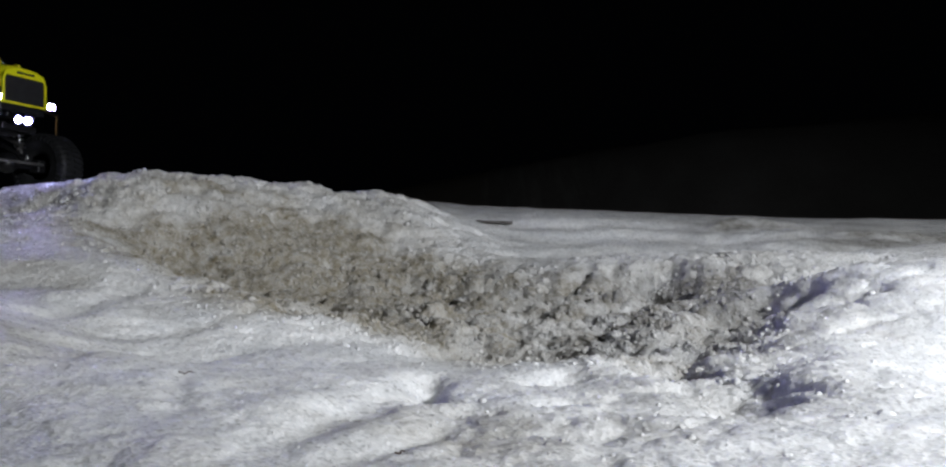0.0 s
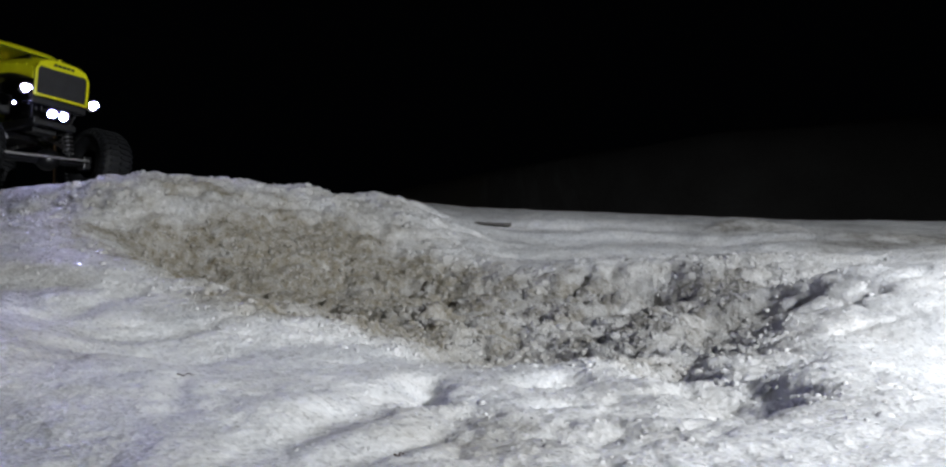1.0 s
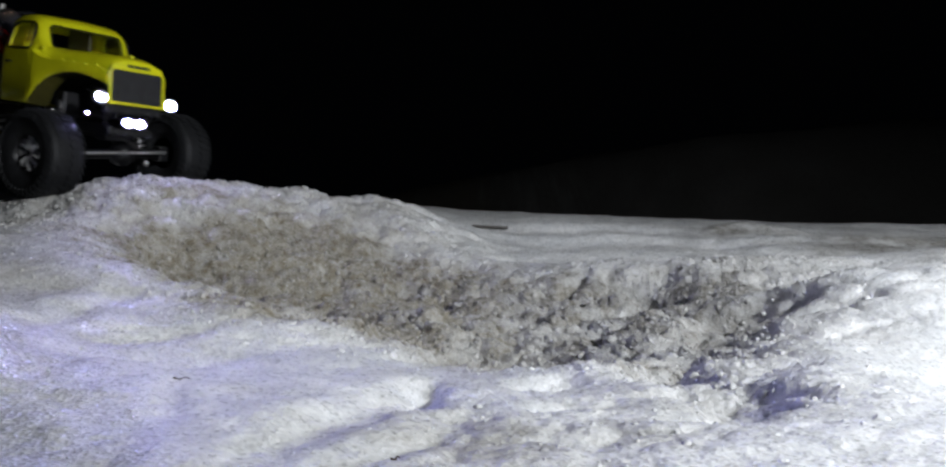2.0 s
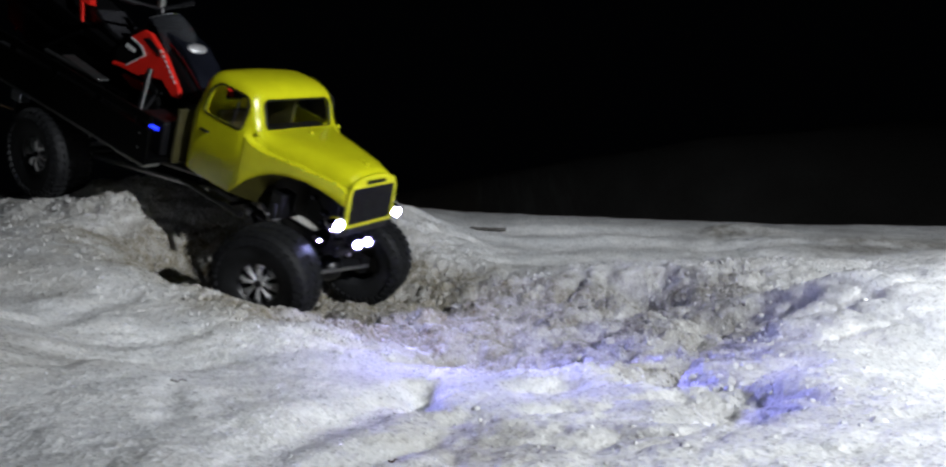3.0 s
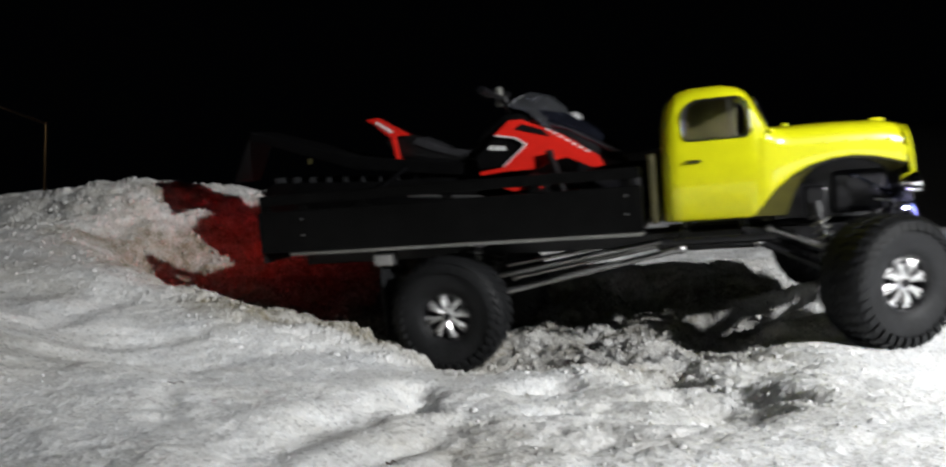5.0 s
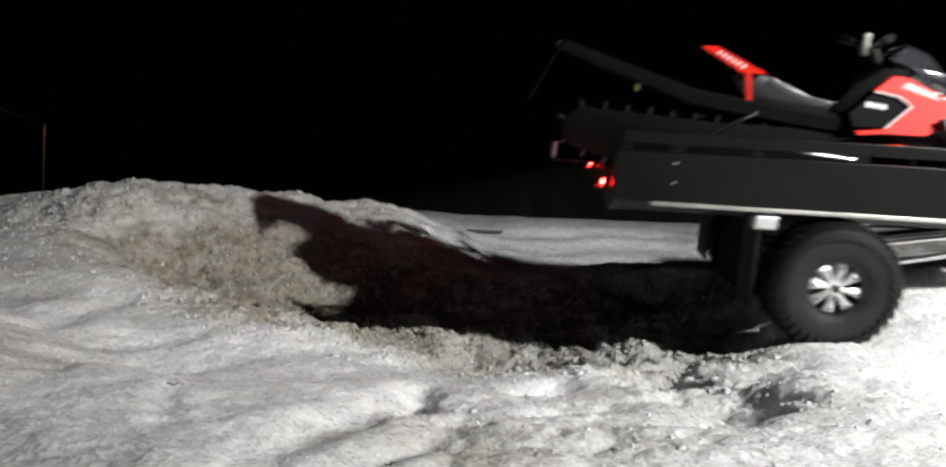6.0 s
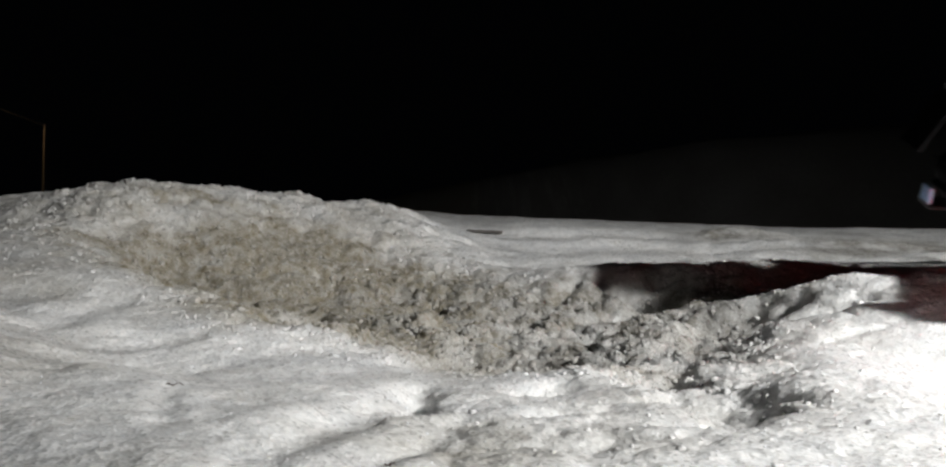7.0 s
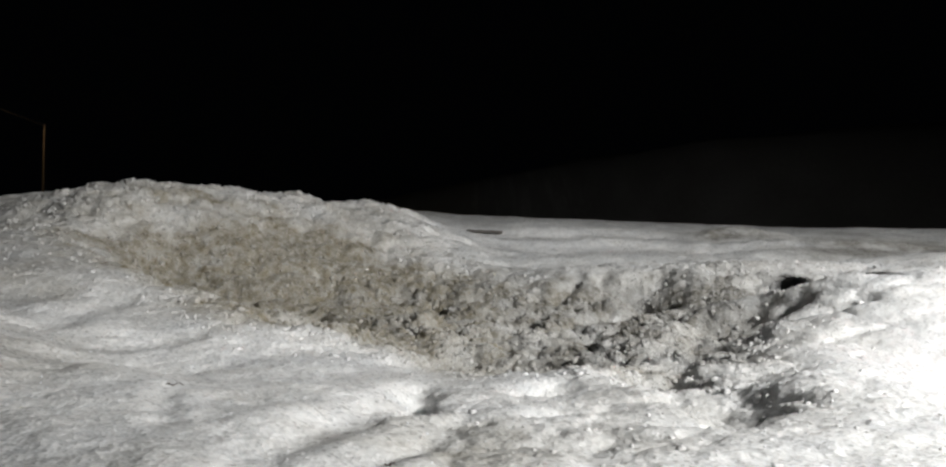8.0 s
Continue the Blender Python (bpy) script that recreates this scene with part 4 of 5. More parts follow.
def build_wheel(truck, lug, side):
    wheel = tagged(new("wheel"), "knobbly black tyre on a chrome spoked rim")
    wheel.parent = truck
    tyre = part("tyre", tyre_bm(), RUBBER, wheel, "black off-road tyre", 50)
    for k in range(36):
        for s in (-1, 1):
            ob = new("tread_lug", lug)
            ob.parent = tyre
            ob.matrix_basis = Matrix.Rotation(2 * math.pi * (k + (0.5 if s > 0 else 0)) / 36, 4, "Y") @ Matrix.Diagonal((1, s, 1, 1))
    bm = bmesh.new()
    for y0, y1, r0, r1 in ((0.021, 0.0265, 0.0285, 0.0315), (0.004, 0.021, 0.0270, 0.0285)):
        rings = []
        for k in range(40):
            a = 2 * math.pi * k / 40
            rings.append([(r * math.cos(a), side * y, r * math.sin(a)) for r, y in ((r0, y0), (r1, y1), (r1 + 0.0012, y1), (r0 + 0.002, y0))])
        loft(bm, rings + rings[:1], False)
    rim = part("rim", bm, BLACK, wheel, "black rim barrel", 40)
    spokes = bmesh.new()
    for k in range(8):
        a = 2 * math.pi * k / 8
        u, v = Vector((math.cos(a), 0, math.sin(a))), Vector((-math.sin(a), 0, math.cos(a)))
        ring = []
        for rr, ww, yy in ((0.0060, 0.0024, 0.0205), (0.014, 0.0030, 0.0228), (0.021, 0.0046, 0.0228), (0.0282, 0.0070, 0.0200)):
            c = u * rr
            ring.append([c + v * ww + Vector((0, side * yy, 0)), c + Vector((0, side * (yy + 0.0030), 0)), c - v * ww + Vector((0, side * yy, 0)),
                         c - v * ww * 0.8 + Vector((0, side * (yy - 0.005), 0)), c + v * ww * 0.8 + Vector((0, side * (yy - 0.005), 0))])
        loft(spokes, ring)
    rod(spokes, (0, side * 0.012, 0), (0, side * 0.0225, 0), 0.0078, 20)
    part("spokes", spokes, CHROME, wheel, "polished chrome spokes", 35)
    bolts = bmesh.new()
    for k in range(8):
        a = 2 * math.pi * k / 8
        c = Vector((math.cos(a), 0, math.sin(a)))
        rod(bolts, c * 0.0243 + Vector((0, side * 0.020, 0)), c * 0.0243 + Vector((0, side * 0.0262, 0)), 0.0017, 6)
    part("rim_bolts", bolts, BLACK, rim, "ring of dark bolts")
    cap = bmesh.new()
    rod(cap, (0, side * 0.0225, 0), (0, side * 0.0265, 0), 0.0052, 6)
    part("wheel_nut", cap, BLACK, wheel, "dark wheel nut")
    part("brake_disc", rod(bmesh.new(), (0, side * 0.004, 0), (0, side * 0.008, 0), 0.0265, 28), BLACK, wheel)
    return wheel


def build_truck():
    truck = thing("model_truck", "yellow radio-controlled flatbed model truck with big tyres driving over snow", "model truck")
    build_cab(truck)
    build_lights(truck)
    build_bed(truck)
    build_chassis(truck)
    lug = lug_mesh()
    wheels = {k: build_wheel(truck, lug, -1 if "right" in k else 1) for k in HUBS}
    axles = {"front": build_axle(truck, "front_axle", 0.221), "rear": build_axle(truck, "rear_axle", -0.281)}
    return truck, wheels, axles


truck, wheels, axles = build_truck()


# ---- the toy snowmobile on the flatbed, in the truck's space ----
def both(bm, fn):
    for y in (-1, 1):
        fn(bm, y)
    return bm


def build_sled():
    sled = thing("toy_snowmobile", "red and black toy snowmobile standing on the flatbed", "snowmobile")
    # long tunnel that rises to the rear
    tunnel = slab(bmesh.new(), [(-0.20, 0.085), (-0.30, 0.098), (-0.44, 0.118), (-0.602, 0.168), (-0.606, 0.156), (-0.44, 0.098), (-0.30, 0.080), (-0.20, 0.070)], -0.038, 0.038, 0.002)
    part("tunnel", tunnel, TRACK, sled, "dark grey tunnel plank")
    flap = slab(bmesh.new(), [(-0.602, 0.166), (-0.606, 0.160), (-0.640, 0.095), (-0.637, 0.094)], -0.036, 0.036)
    part("snow_flap", flap, TRACK, sled, "black snow flap")
    part("reflector", box(bmesh.new(), (-0.6065, -0.020, 0.160), (-0.6045, 0.020, 0.166)), ALU, sled, "small bright reflector")
    part("tag", box(bmesh.new(), (-0.511, -0.0400, 0.112), (-0.506, -0.0385, 0.120)), OLIVE, sled, "olive tag")
    # track
    path = [(-0.18, 0.010), (-0.47, 0.010)]
    for k in range(1, 9):
        a = radians(-90 - 180 * k / 8)
        path.append((-0.570 + 0.026 * math.cos(a), 0.062 + 0.026 * math.sin(a)))
    path += [(-0.40, 0.078), (-0.22, 0.078), (-0.165, 0.060), (-0.155, 0.035)]
    belt = bmesh.new()
    slab(belt, path, -0.032, 0.032, 0.002)
    track = part("track", belt, TRACK, sled, "black rubber track", 30)
    for k in range(34):
        loop = path + path[:1]
        total = [0.0]
        for p, q in zip(loop, loop[1:]):
            total.append(total[-1] + math.dist(p, q))
        d = total[-1] * k / 34
        i = max(j for j in range(len(path)) if total[j] <= d)
        f = (d - total[i]) / (total[i + 1] - total[i])
        p, q = Vector(loop[i]), Vector(loop[i + 1])
        c, n = p.lerp(q, f), Vector(((q - p).y, -(q - p).x)).normalized()
        c, ang = c - n * 0.0035, math.atan2((q - p).y, (q - p).x)
        part("track_lug", box(bmesh.new(), (c.x - 0.0015, -0.030, c.y - 0.0045), (c.x + 0.0015, 0.030, c.y + 0.0045), 0,
                              Matrix.Rotation(-ang, 4, "Y")), RUBBER, track)
    both_rails = bmesh.new()
    both(both_rails, lambda bm, y: rod(bm, (-0.23, y * 0.036, 0.026), (-0.46, y * 0.036, 0.026), 0.004, 8))
    part("slide_rail", both_rails, ALU, sled, "silver slide rails", 40)
    for y in (-1, 1):
        part("rear_arm", rod(bmesh.new(), (-0.36, y * 0.036, 0.095), (-0.47, y * 0.036, 0.030), 0.0032, 8), BLACK, sled, "black suspension arm", 40)
        part("running_board", box(bmesh.new(), (-0.345, y * 0.060, 0.050), (-0.245, y * 0.082, 0.053), 0.001,
                                  Matrix.Rotation(radians(5), 4, "Y")), ALU, sled, "aluminium running board")
    # seat
    seat = slab(bmesh.new(), [(-0.200, 0.090), (-0.200, 0.128), (-0.225, 0.132), (-0.255, 0.110), (-0.300, 0.116), (-0.345, 0.136), (-0.385, 0.146), (-0.395, 0.135), (-0.375, 0.110), (-0.300, 0.090)], -0.024, 0.024, 0.004)
    part("seat", seat, SEAT, sled, "black padded seat", 40)
    # grey base carries part of the sheen on the black seat side
    patch = slab(bmesh.new(), [(-0.262, 0.110), (-0.300, 0.1165), (-0.345, 0.1365), (-0.352, 0.128), (-0.325, 0.116), (-0.285, 0.103)], -0.026, 0.026, 0.001)
    part("seat_side", patch, SEATSHEEN, sled, "glossy seat side, its sheen partly put into the grey")
    fin = bmesh.new()
    loft(fin, [[(-0.438, 0.006, 0.1690), (-0.438, -0.002, 0.1690), (-0.420, -0.004, 0.1700), (-0.420, 0.004, 0.1700)],
               [(-0.392, -0.022, 0.1400), (-0.392, -0.034, 0.1400), (-0.364, -0.034, 0.1405), (-0.364, -0.022, 0.1405)]])
    tail = part("tail_fin", fin, RED, sled, "red tail fin with white print")
    leg = slab(bmesh.new(), [(-0.390, 0.1405), (-0.383, 0.1405), (-0.379, 0.110), (-0.376, 0.105), (-0.387, 0.105), (-0.385, 0.110)], -0.036, -0.031, 0.001)
    part("fin_strut", leg, RED, tail)
    tail.location = (0.0095, 0, 0)
    for k in range(6):
        c = Vector((-0.418, -0.0125, 0.1625)).lerp(Vector((-0.391, -0.0285, 0.1475)), k / 5)
        part("print_bar", box(bmesh.new(), (c.x - 0.0018, c.y - 0.0012, c.z - 0.0022), (c.x + 0.0018, c.y, c.z + 0.0022), 0,
                              Matrix.Rotation(radians(31), 4, "Y")), WHITE, tail, "white bar of print")
    # hull
    rings = []
    for x, w, z0, z1 in ((-0.235, 0.024, 0.060, 0.118), (-0.205, 0.029, 0.050, 0.148), (-0.170, 0.032, 0.045, 0.150), (-0.130, 0.032, 0.050, 0.136),
                         (-0.095, 0.032, 0.058, 0.113), (-0.070, 0.030, 0.066, 0.094), (-0.055, 0.024, 0.072, 0.082)):
        ring = []
        for k in range(20):
            a = 2 * math.pi * k / 20
            c, s = math.cos(a), math.sin(a)
            ring.append((x, w * math.copysign(abs(c) ** 0.6, c), (z0 + z1) / 2 + (z1 - z0) / 2 * math.copysign(abs(s) ** 0.8, s)))
        rings.append(ring)
    part("hull", loft(bmesh.new(), rings), BLACK, sled, "black engine hull", 40)
    for y in (-1, 1):
        # the red cowling: a long bar from the handlebar to the nose, a lower panel with a dark inset
        upper = slab(bmesh.new(), [(-0.228, 0.128), (-0.206, 0.1465), (-0.190, 0.1460), (-0.136, 0.122), (-0.087, 0.089), (-0.080, 0.076),
                                   (-0.092, 0.074), (-0.128, 0.090), (-0.152, 0.086), (-0.165, 0.078), (-0.215, 0.078), (-0.245, 0.075), (-0.248, 0.080), (-0.214, 0.084), (-0.182, 0.112), (-0.196, 0.122)], y * 0.0420, y * 0.0500, 0.001)
        cowl = part("side_cowling", upper, RED, sled, "red side cowling with dark inset and white print")
        inset = slab(bmesh.new(), [(-0.198, 0.134), (-0.188, 0.140), (-0.158, 0.129), (-0.150, 0.120), (-0.172, 0.126)], y * 0.0495, y * 0.0512)
        part("vent", inset, BLACK, cowl, "black vent")
        dark = slab(bmesh.new(), [(-0.226, 0.127), (-0.197, 0.121), (-0.184, 0.112), (-0.215, 0.085), (-0.250, 0.084), (-0.255, 0.100)], y * 0.0380, y * 0.0460, 0.001)
        part("knee_panel", dark, TRACK, cowl, "black knee panel")
        edge = bmesh.new()
        line = [(-0.226, 0.1275), (-0.197, 0.1220), (-0.1825, 0.112), (-0.2145, 0.0845)]
        for a, b in zip(line, line[1:]):
            rod(edge, (a[0], y * 0.0502, a[1]), (b[0], y * 0.0502, b[1]), 0.0010, 6)
        part("piping", edge, WHITE, cowl, "thin white piping")
        for k in range(7):
            c = Vector((-0.152, 0.1290)).lerp(Vector((-0.100, 0.0965)), k / 6)
            part("print_bar", box(bmesh.new(), (c.x - 0.0030, y * 0.0495, c.y - 0.0012), (c.x + 0.0030, y * 0.0506, c.y + 0.0012), 0,
                                  Matrix.Rotation(radians(24), 4, "Y")), WHITE, cowl, "white bar of print")
        for k in range(3):
            x = -0.232 + 0.0085 * k
            part("print_bar", box(bmesh.new(), (x - 0.003, y * 0.0458, 0.1085 - 0.001 * k), (x + 0.003, y * 0.0468, 0.1145 - 0.001 * k)), WHITE, cowl, "white bar of print")
        # the panels lean in towards the top
        for ob in (cowl, *cowl.children):
            for v in ob.data.vertices:
                v.co.y -= y * 0.30 * (v.co.z - 0.105)
        lower = slab(bmesh.new(), [(-0.235, 0.062), (-0.185, 0.066), (-0.165, 0.052), (-0.205, 0.050)], y * 0.0380, y * 0.0480, 0.001)
        part("foot_guard", lower, RED, sled, "red foot guard")
        part("front_arm", rod(bmesh.new(), (-0.14, y * 0.05, 0.060), (-0.125, y * 0.095, 0.022), 0.0035, 8), BLACK, sled, "black front arm", 40)
        part("front_damper", rod(bmesh.new(), (-0.15, y * 0.06, 0.100), (-0.125, y * 0.090, 0.030), 0.0050, 10), BLACK, sled, "black damper", 40)
        ski = slab(bmesh.new(), [(-0.21, 0.0125), (-0.20, 0.0085), (-0.08, 0.0085), (-0.055, 0.018), (-0.040, 0.034), (-0.044, 0.037), (-0.060, 0.023), (-0.085, 0.0135)], y * 0.086, y * 0.106, 0.001)
        part("ski", ski, BLACK, sled, "black ski")
    console = slab(bmesh.new(), [(-0.275, 0.100), (-0.245, 0.136), (-0.215, 0.156), (-0.180, 0.158), (-0.170, 0.120), (-0.200, 0.085)], -0.030, 0.030, 0.008)
    part("console", console, TRACK, sled, "black steering console", 40)
    # hood top, screen, handlebar
    top = slab(bmesh.new(), [(-0.205, 0.146), (-0.175, 0.160), (-0.125, 0.148), (-0.085, 0.118), (-0.060, 0.092), (-0.075, 0.090), (-0.13, 0.125), (-0.19, 0.14)], -0.027, 0.027, 0.003)
    part("hood", top, GLOSSY, sled, "black hood top", 40)
    rings = []
    for x, z, w in ((-0.124, 0.138, 0.030), (-0.134, 0.158, 0.033), (-0.150, 0.174, 0.033), (-0.178, 0.184, 0.028)):
        rings.append([(x - 0.030 * abs(math.cos(a)) ** 1.5 + d, w * math.cos(a), z - 0.018 * abs(math.cos(a)) ** 2) for d in (0, -0.0015)
                      for a in ([math.pi * k / 12 for k in range(13)] if d == 0 else [math.pi * k / 12 for k in range(12, -1, -1)])])
    part("screen", loft(bmesh.new(), rings), SCREEN, sled, "clear curved screen", 50)
    rim = bmesh.new()
    x, z, w = -0.178, 0.184, 0.028
    edge = [(x - 0.030 * abs(math.cos(a)) ** 1.5, w * math.cos(a), z - 0.018 * abs(math.cos(a)) ** 2) for a in [math.pi * k / 12 for k in range(13)]]
    for a, b in zip(edge, edge[1:]):
        rod(rim, a, b, 0.0011, 6)
    part("screen_edge", rim, MIRROR, sled, "bright edge of the screen")
    part("gauge", box(bmesh.new(), (-0.200, -0.014, 0.158), (-0.186, 0.014, 0.172), 0.002), GLOSSY, sled, "glossy dark gauge")
    part("headlight", ball(bmesh.new(), (-0.124, 0, 0.141), (0.012, 0.022, 0.010)), CHROME, sled, "unlit silver headlight")
    bar = bmesh.new()
    rod(bar, (-0.195, 0, 0.130), (-0.220, 0, 0.180), 0.006, 10)
    both(bar, lambda bm, y: rod(bm, (-0.220, 0, 0.178), (-0.228, y * 0.055, 0.186), 0.0034, 10))
    handle = part("handlebar", bar, BLACK, sled, "black handlebar", 40)
    for y in (-1, 1):
        part("grip", rod(bmesh.new(), (-0.227, y * 0.046, 0.1845), (-0.2320, y * 0.072, 0.1890), 0.0050, 10), BLACK, handle, "", 40)
    part("bar_clamp", box(bmesh.new(), (-0.232, 0.000, 0.168), (-0.222, 0.011, 0.196), 0.003), PALE, handle, "pale grip clamp")
    return sled


sled = build_sled()


# ---- small litter on the snow ----
def resting(x, y, lift=0.0):
    return float(surface(np.array([x]), np.array([y]))[2][0]) + lift


def twig(x, y, length, turn, tilt):
    bm = bmesh.new()
    pts = [Vector((length * (k / 5 - 0.5), 0.12 * length * math.sin(2.2 * k), 0.06 * length * math.cos(1.7 * k))) for k in range(6)]
    for k, (a, b) in enumerate(zip(pts, pts[1:])):
        rod(bm, a, b, length * (0.045 - 0.004 * k), 6, length * (0.041 - 0.004 * k))
    ob = part("twig", bm, TWIG, None, "short dark dead twig on the snow")
    ob.matrix_world = pose(x, y, resting(x, y, 0.12 * length), 0, tilt, turn)
    return tagged(ob, category="twig", group="twigs on the snow")


def bark(x, y, length):
    bm = bmesh.new()
    rings = []
    for k in range(9):
        u = k / 8 - 0.5
        w = 0.16 * length * (1 - (2 * u) ** 2 * 0.7) * (1 + 0.2 * math.sin(5 * k))
        rings.append([(u * length, w * math.cos(a), 0.035 * length * math.sin(a) * (1 + 0.3 * math.sin(3 * k + a))) for a in [2 * math.pi * j / 10 for j in range(10)]])
    loft(bm, rings)
    ob = part("bark_piece", bm, STONE, None, "flat grey piece of bark frozen into the snow", 60)
    ob.matrix_world = pose(x, y, resting(x, y, 0.004), 0, 3, -4)
    return tagged(ob, category="bark")



twig(-0.050, 0.476, 0.012, 70, 10)
twig(0.121, 1.000, 0.016, 60, 35)
twig(-0.233, 0.644, 0.012, 30, 5)
bark(0.018, 2.005, 0.105)


# ---- loose ice crumbs and single crystals on the crust ----
def scattered(name, label, category, count, sizes, weight, mat, level, flat, sink, seed, xr, yr):
    """Many small broken lumps, joined into one mesh, lying where weight(x, y) is high."""
    rng = np.random.default_rng(seed)
    base = bmesh.new()
    bmesh.ops.create_icosphere(base, subdivisions=level + 1, radius=1)
    base.verts.ensure_lookup_table()
    bv = np.array([v.co[:] for v in base.verts])
    bf = np.array([[v.index for v in f.verts] for f in base.faces])
    base.free()
    x = rng.uniform(*xr, count * 4)
    y = rng.uniform(*yr, count * 4)
    keep = rng.random(count * 4) < weight(x, y)
    x, y = x[keep][:count], y[keep][:count]
    n = len(x)
    size = sizes[0] * (sizes[1] / sizes[0]) ** (rng.random(n) ** 2.2)
    at, grey = soil_zone(x, y), grit_zone(x, y)
    x, y, z = surface(x, y)
    z = z + size * sink
    stretch = rng.uniform(0.6, 1.3, (n, 1, 3)) * np.array([1, 1, flat])
    jitter = 1 + 0.32 * (rng.random((n, len(bv), 1)) - 0.5)
    co = bv[None] * jitter * stretch * size[:, None, None]
    a, b = rng.uniform(0, 2 * np.pi, n), rng.uniform(-0.7, 0.7, n)
    ca, sa, cb, sb = np.cos(a), np.sin(a), np.cos(b), np.sin(b)
    u = co[..., 0] * cb[:, None] + co[..., 2] * sb[:, None]
    w = -co[..., 0] * sb[:, None] + co[..., 2] * cb[:, None]
    v = co[..., 1]
    co = np.stack([u * ca[:, None] - v * sa[:, None] + x[:, None], u * sa[:, None] + v * ca[:, None] + y[:, None], w + z[:, None]], -1).reshape(-1, 3)
    faces = (bf[None] + (np.arange(n) * len(bv))[:, None, None]).reshape(-1, 3).astype(np.int32)
    me = bpy.data.meshes.new(name)
    me.vertices.add(len(co))
    me.vertices.foreach_set("co", co.astype(np.float32).ravel())
    me.loops.add(faces.size)
    me.loops.foreach_set("vertex_index", faces.ravel())
    me.polygons.add(len(faces))
    me.polygons.foreach_set("loop_start", np.arange(0, faces.size, 3, dtype=np.int32))
    me.update(calc_edges=True)
    me.shade_smooth() if level else me.shade_flat()
    me.validate()
    soil = me.attributes.new("soil", "FLOAT", "POINT")
    soil.data.foreach_set("value", np.repeat(0.85 * at, len(bv)).astype(np.float32))
    grit = me.attributes.new("grit", "FLOAT", "POINT")
    grit.data.foreach_set("value", np.repeat(grey, len(bv)).astype(np.float32))
    me.materials.append(mat)
    return tagged(new(name, me), label, category, kind="stuff")


scattered("ice_crumbs", "fused crumbs of grey ice on the churned snow", "ice", 8500, (0.0020, 0.0062),
          lambda x, y: rough_zone(x, y) * (1 - 0.85 * sig((0.84 - y) / 0.04)) * np.clip(1.2 - 0.35 * y, 0.4, 1), GRAINS, 1, 0.85, -0.45, 5, (-0.95, 0.75), (0.45, 1.75))
scattered("ice_crystals", "tiny clear ice crystals glinting on the snow", "ice", 3200, (0.0005, 0.0013),
          lambda x, y: 0.5 + 0 * x, ICE, 0, 0.6, 0.2, 6, (-0.85, 0.8), (0.42, 1.7))
scattered("ice_grains", "fine translucent ice grains frozen to the snow", "ice", 34000, (0.0010, 0.0025),
          lambda x, y: rough_zone(x, y) * (0.12 + 0.88 * sig((y - 0.86) / 0.04)) * np.clip(1.35 - 0.45 * y, 0.1, 1),
          GRAINS, 0, 0.9, -0.20, 7, (-0.75, 0.72), (0.42, 1.65))


# ---- what moves ----
def spline(rows, t):
    """Smooth values between rows of (time, values...)."""
    ts = [r[0] for r in rows]
    i = max(0, min(len(rows) - 2, int(np.searchsorted(ts, t, side="right")) - 1))

    def slope(k):
        if k == 0 or k == len(rows) - 1:
            a, b = (0, 1) if k == 0 else (k - 1, k)
            return (np.array(rows[b][1:]) - np.array(rows[a][1:])) / (ts[b] - ts[a])
        d0 = (np.array(rows[k][1:]) - np.array(rows[k - 1][1:])) / (ts[k] - ts[k - 1])
        d1 = (np.array(rows[k + 1][1:]) - np.array(rows[k][1:])) / (ts[k + 1] - ts[k])
        w = (ts[k] - ts[k - 1]) / (ts[k + 1] - ts[k - 1])
        return d0 * (1 - w) + d1 * w

    h = ts[i + 1] - ts[i]
    u = (t - ts[i]) / h
    p, q = np.array(rows[i][1:]), np.array(rows[i + 1][1:])
    return ((2 * u ** 3 - 3 * u ** 2 + 1) * p + (u ** 3 - 2 * u ** 2 + u) * h * slope(i)
            + (3 * u ** 2 - 2 * u ** 3) * q + (u ** 3 - u ** 2) * h * slope(i + 1))


STEER = [(0.0, 4), (1.5, 4), (2.3, 10), (2.8, 18), (3.5, 17), (4.0, 20), (4.5, 36), (4.7, 40), (5.5, 22), (6.5, 0), (8.0, 0)]
KINGPIN = 0.033


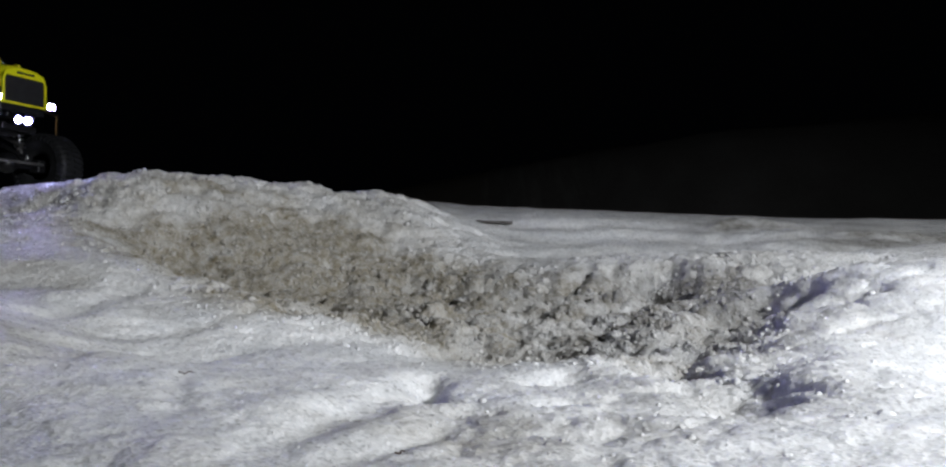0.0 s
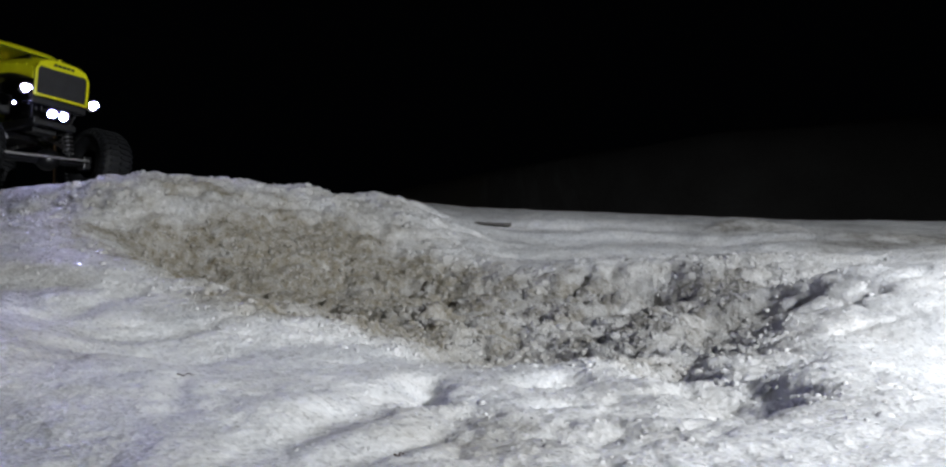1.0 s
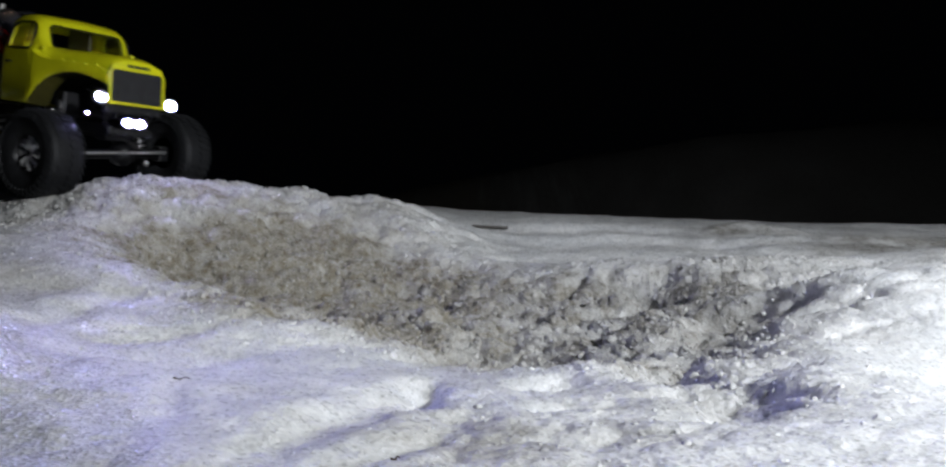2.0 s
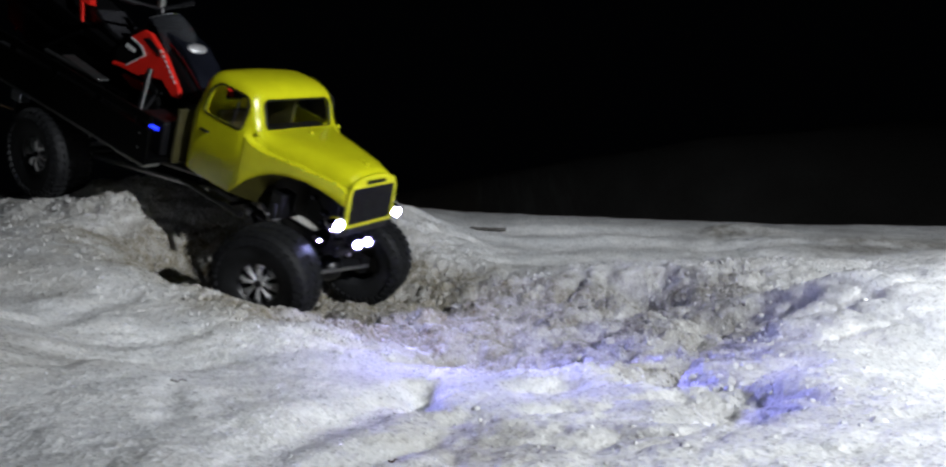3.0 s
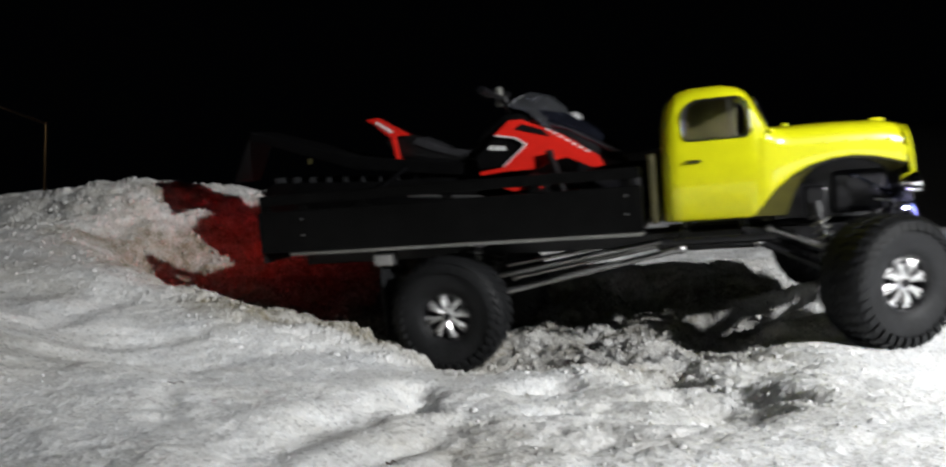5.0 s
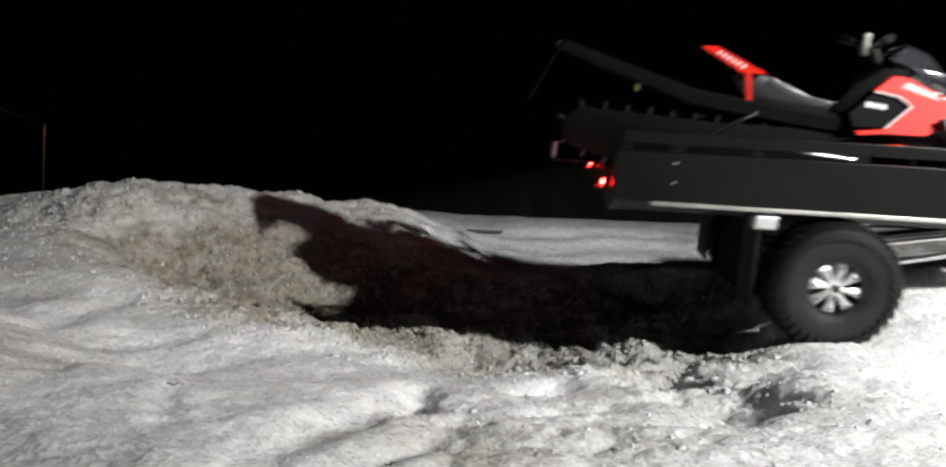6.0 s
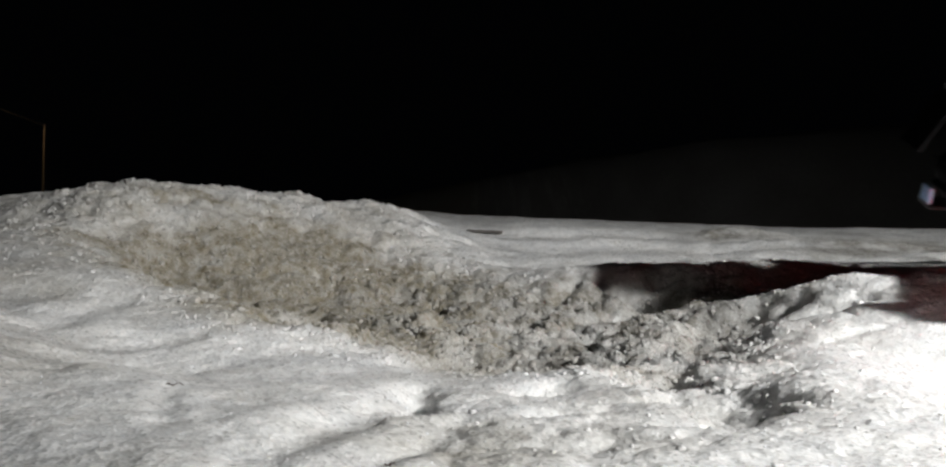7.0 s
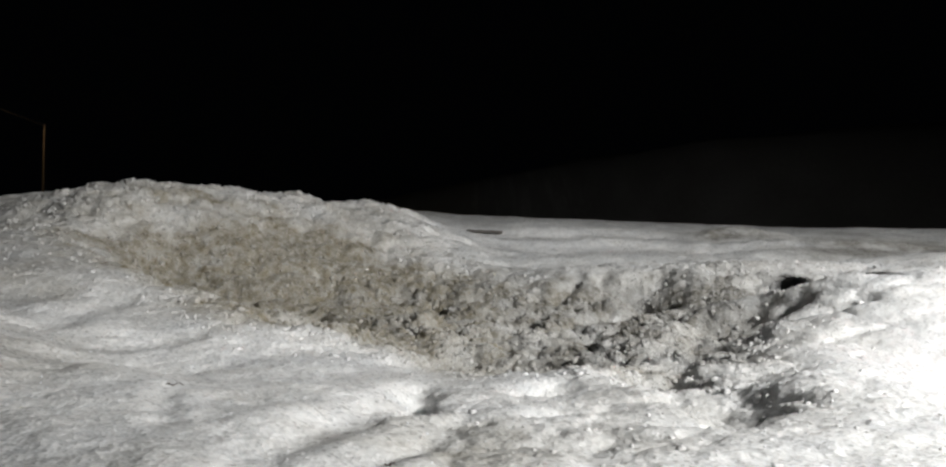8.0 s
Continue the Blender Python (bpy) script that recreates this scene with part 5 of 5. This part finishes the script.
def motions():
    times = [k / 10 for k in range(81)]
    body = [(t, pose(*spline(DRIVE, t))) for t in times]
    walk(truck, body)
    walk(sled, body)
    rows = {k: [] for k in wheels}
    lift = {k: [] for k in wheels}
    for t, m in body:
        inv = m.inverted()
        for k, (hx, hy) in HUBS.items():
            c = m @ Vector((hx, hy, -0.082))
            ahead = (m.to_3x3() @ Vector((1, 0, 0))).normalized()
            offs = np.linspace(-0.055, 0.055, 9)
            gx = np.array([c.x + ahead.x * o for o in offs])
            gy = np.array([c.y + ahead.y * o for o in offs])
            need = float(np.max(smooth_height(gx, gy) + np.sqrt(R_TYRE ** 2 - offs ** 2))) - SINK
            z = (inv @ Vector((c.x, c.y, need))).z
            lift[k].append(min(-0.050, max(-0.103, z)))
    for k in lift:
        v = np.array(lift[k])
        for _ in range(2):
            v = np.convolve(np.pad(v, 1, mode="edge"), [0.25, 0.5, 0.25], "valid")
        lift[k] = v
    turned, last = 0.0, None
    for n, (t, m) in enumerate(body):
        if last is not None:
            turned += (m.translation - last).length / R_TYRE
        last = m.translation.copy()
        steer = float(np.interp(t, [r[0] for r in STEER], [r[1] for r in STEER]))
        for k, (hx, hy) in HUBS.items():
            s = steer if "front" in k else 0
            arm = math.copysign(KINGPIN, hy)
            rows[k].append((t, Matrix.Translation((hx, hy - arm, lift[k][n])) @ Matrix.Rotation(radians(s), 4, "Z") @ Matrix.Translation((0, arm, 0)) @ Matrix.Rotation(turned, 4, "Y")))
    for k, w in wheels.items():
        walk(w, rows[k])
    for end, ob in axles.items():
        r, l = lift[end + "_right"], lift[end + "_left"]
        x = HUBS[end + "_right"][0]
        walk(ob, [(t, Matrix.Translation((x, 0, (r[n] + l[n]) / 2)) @ Matrix.Rotation(math.atan2(l[n] - r[n], 0.256), 4, "X")) for n, (t, m) in enumerate(body)])


SINK = 0.011
DRIVE = [
    (0.0, -1.225, 1.853, 0.619, -4.1, 4.0, -21.0), (0.5, -1.181, 1.836, 0.594, -2.4, 0.7, -24.3), (1.0, -1.050, 1.793, 0.591, -10.0, -0.9, -35.7),
    (1.5, -1.017, 1.766, 0.602, -8.4, -1.5, -38.7), (1.7, -0.961, 1.719, 0.620, -6.1, 3.1, -36.5), (2.25, -0.70, 1.535, 0.583, 2.0, 13.5, -34.0),
    (2.8, -0.449, 1.368, 0.494, 9.5, 23.9, -31.3), (3.1, -0.365, 1.345, 0.481, 7.8, 25.4, -27.1), (3.5, -0.245, 1.317, 0.450, 4.6, 24.2, -22.1),
    (4.0, -0.031, 1.202, 0.391, 11.1, 11.7, -18.3), (4.5, 0.122, 1.171, 0.385, 3.5, 2.0, -17.3), (4.7, 0.163, 1.146, 0.386, 3.1, -1.2, -17.5),
    (5.25, 0.375, 1.115, 0.392, 7.0, -2.5, -15.0), (5.8, 0.627, 1.104, 0.403, 11.5, 1.3, -10.0), (6.0, 0.703, 1.065, 0.401, 11.3, 4.6, -2.0),
    (6.35, 0.790, 1.020, 0.404, 14.3, 5.3, -4.8), (6.5, 0.836, 1.000, 0.389, 16.0, 5.7, -6.6), (6.65, 0.912, 0.935, 0.361, 20.0, 6.0, -9.0), (6.8, 1.004, 0.862, 0.334, 21.0, 5.3, -12.0),
    (7.0, 1.150, 0.925, 0.326, 18.0, 5.0, -10.0), (7.3, 1.205, 0.945, 0.318, 10.0, 4.5, -6.0), (7.6, 1.245, 0.945, 0.290, 6.0, 4.0, -5.0), (8.0, 1.285, 0.935, 0.270, 4.0, 3.0, -5.0)]
motions()
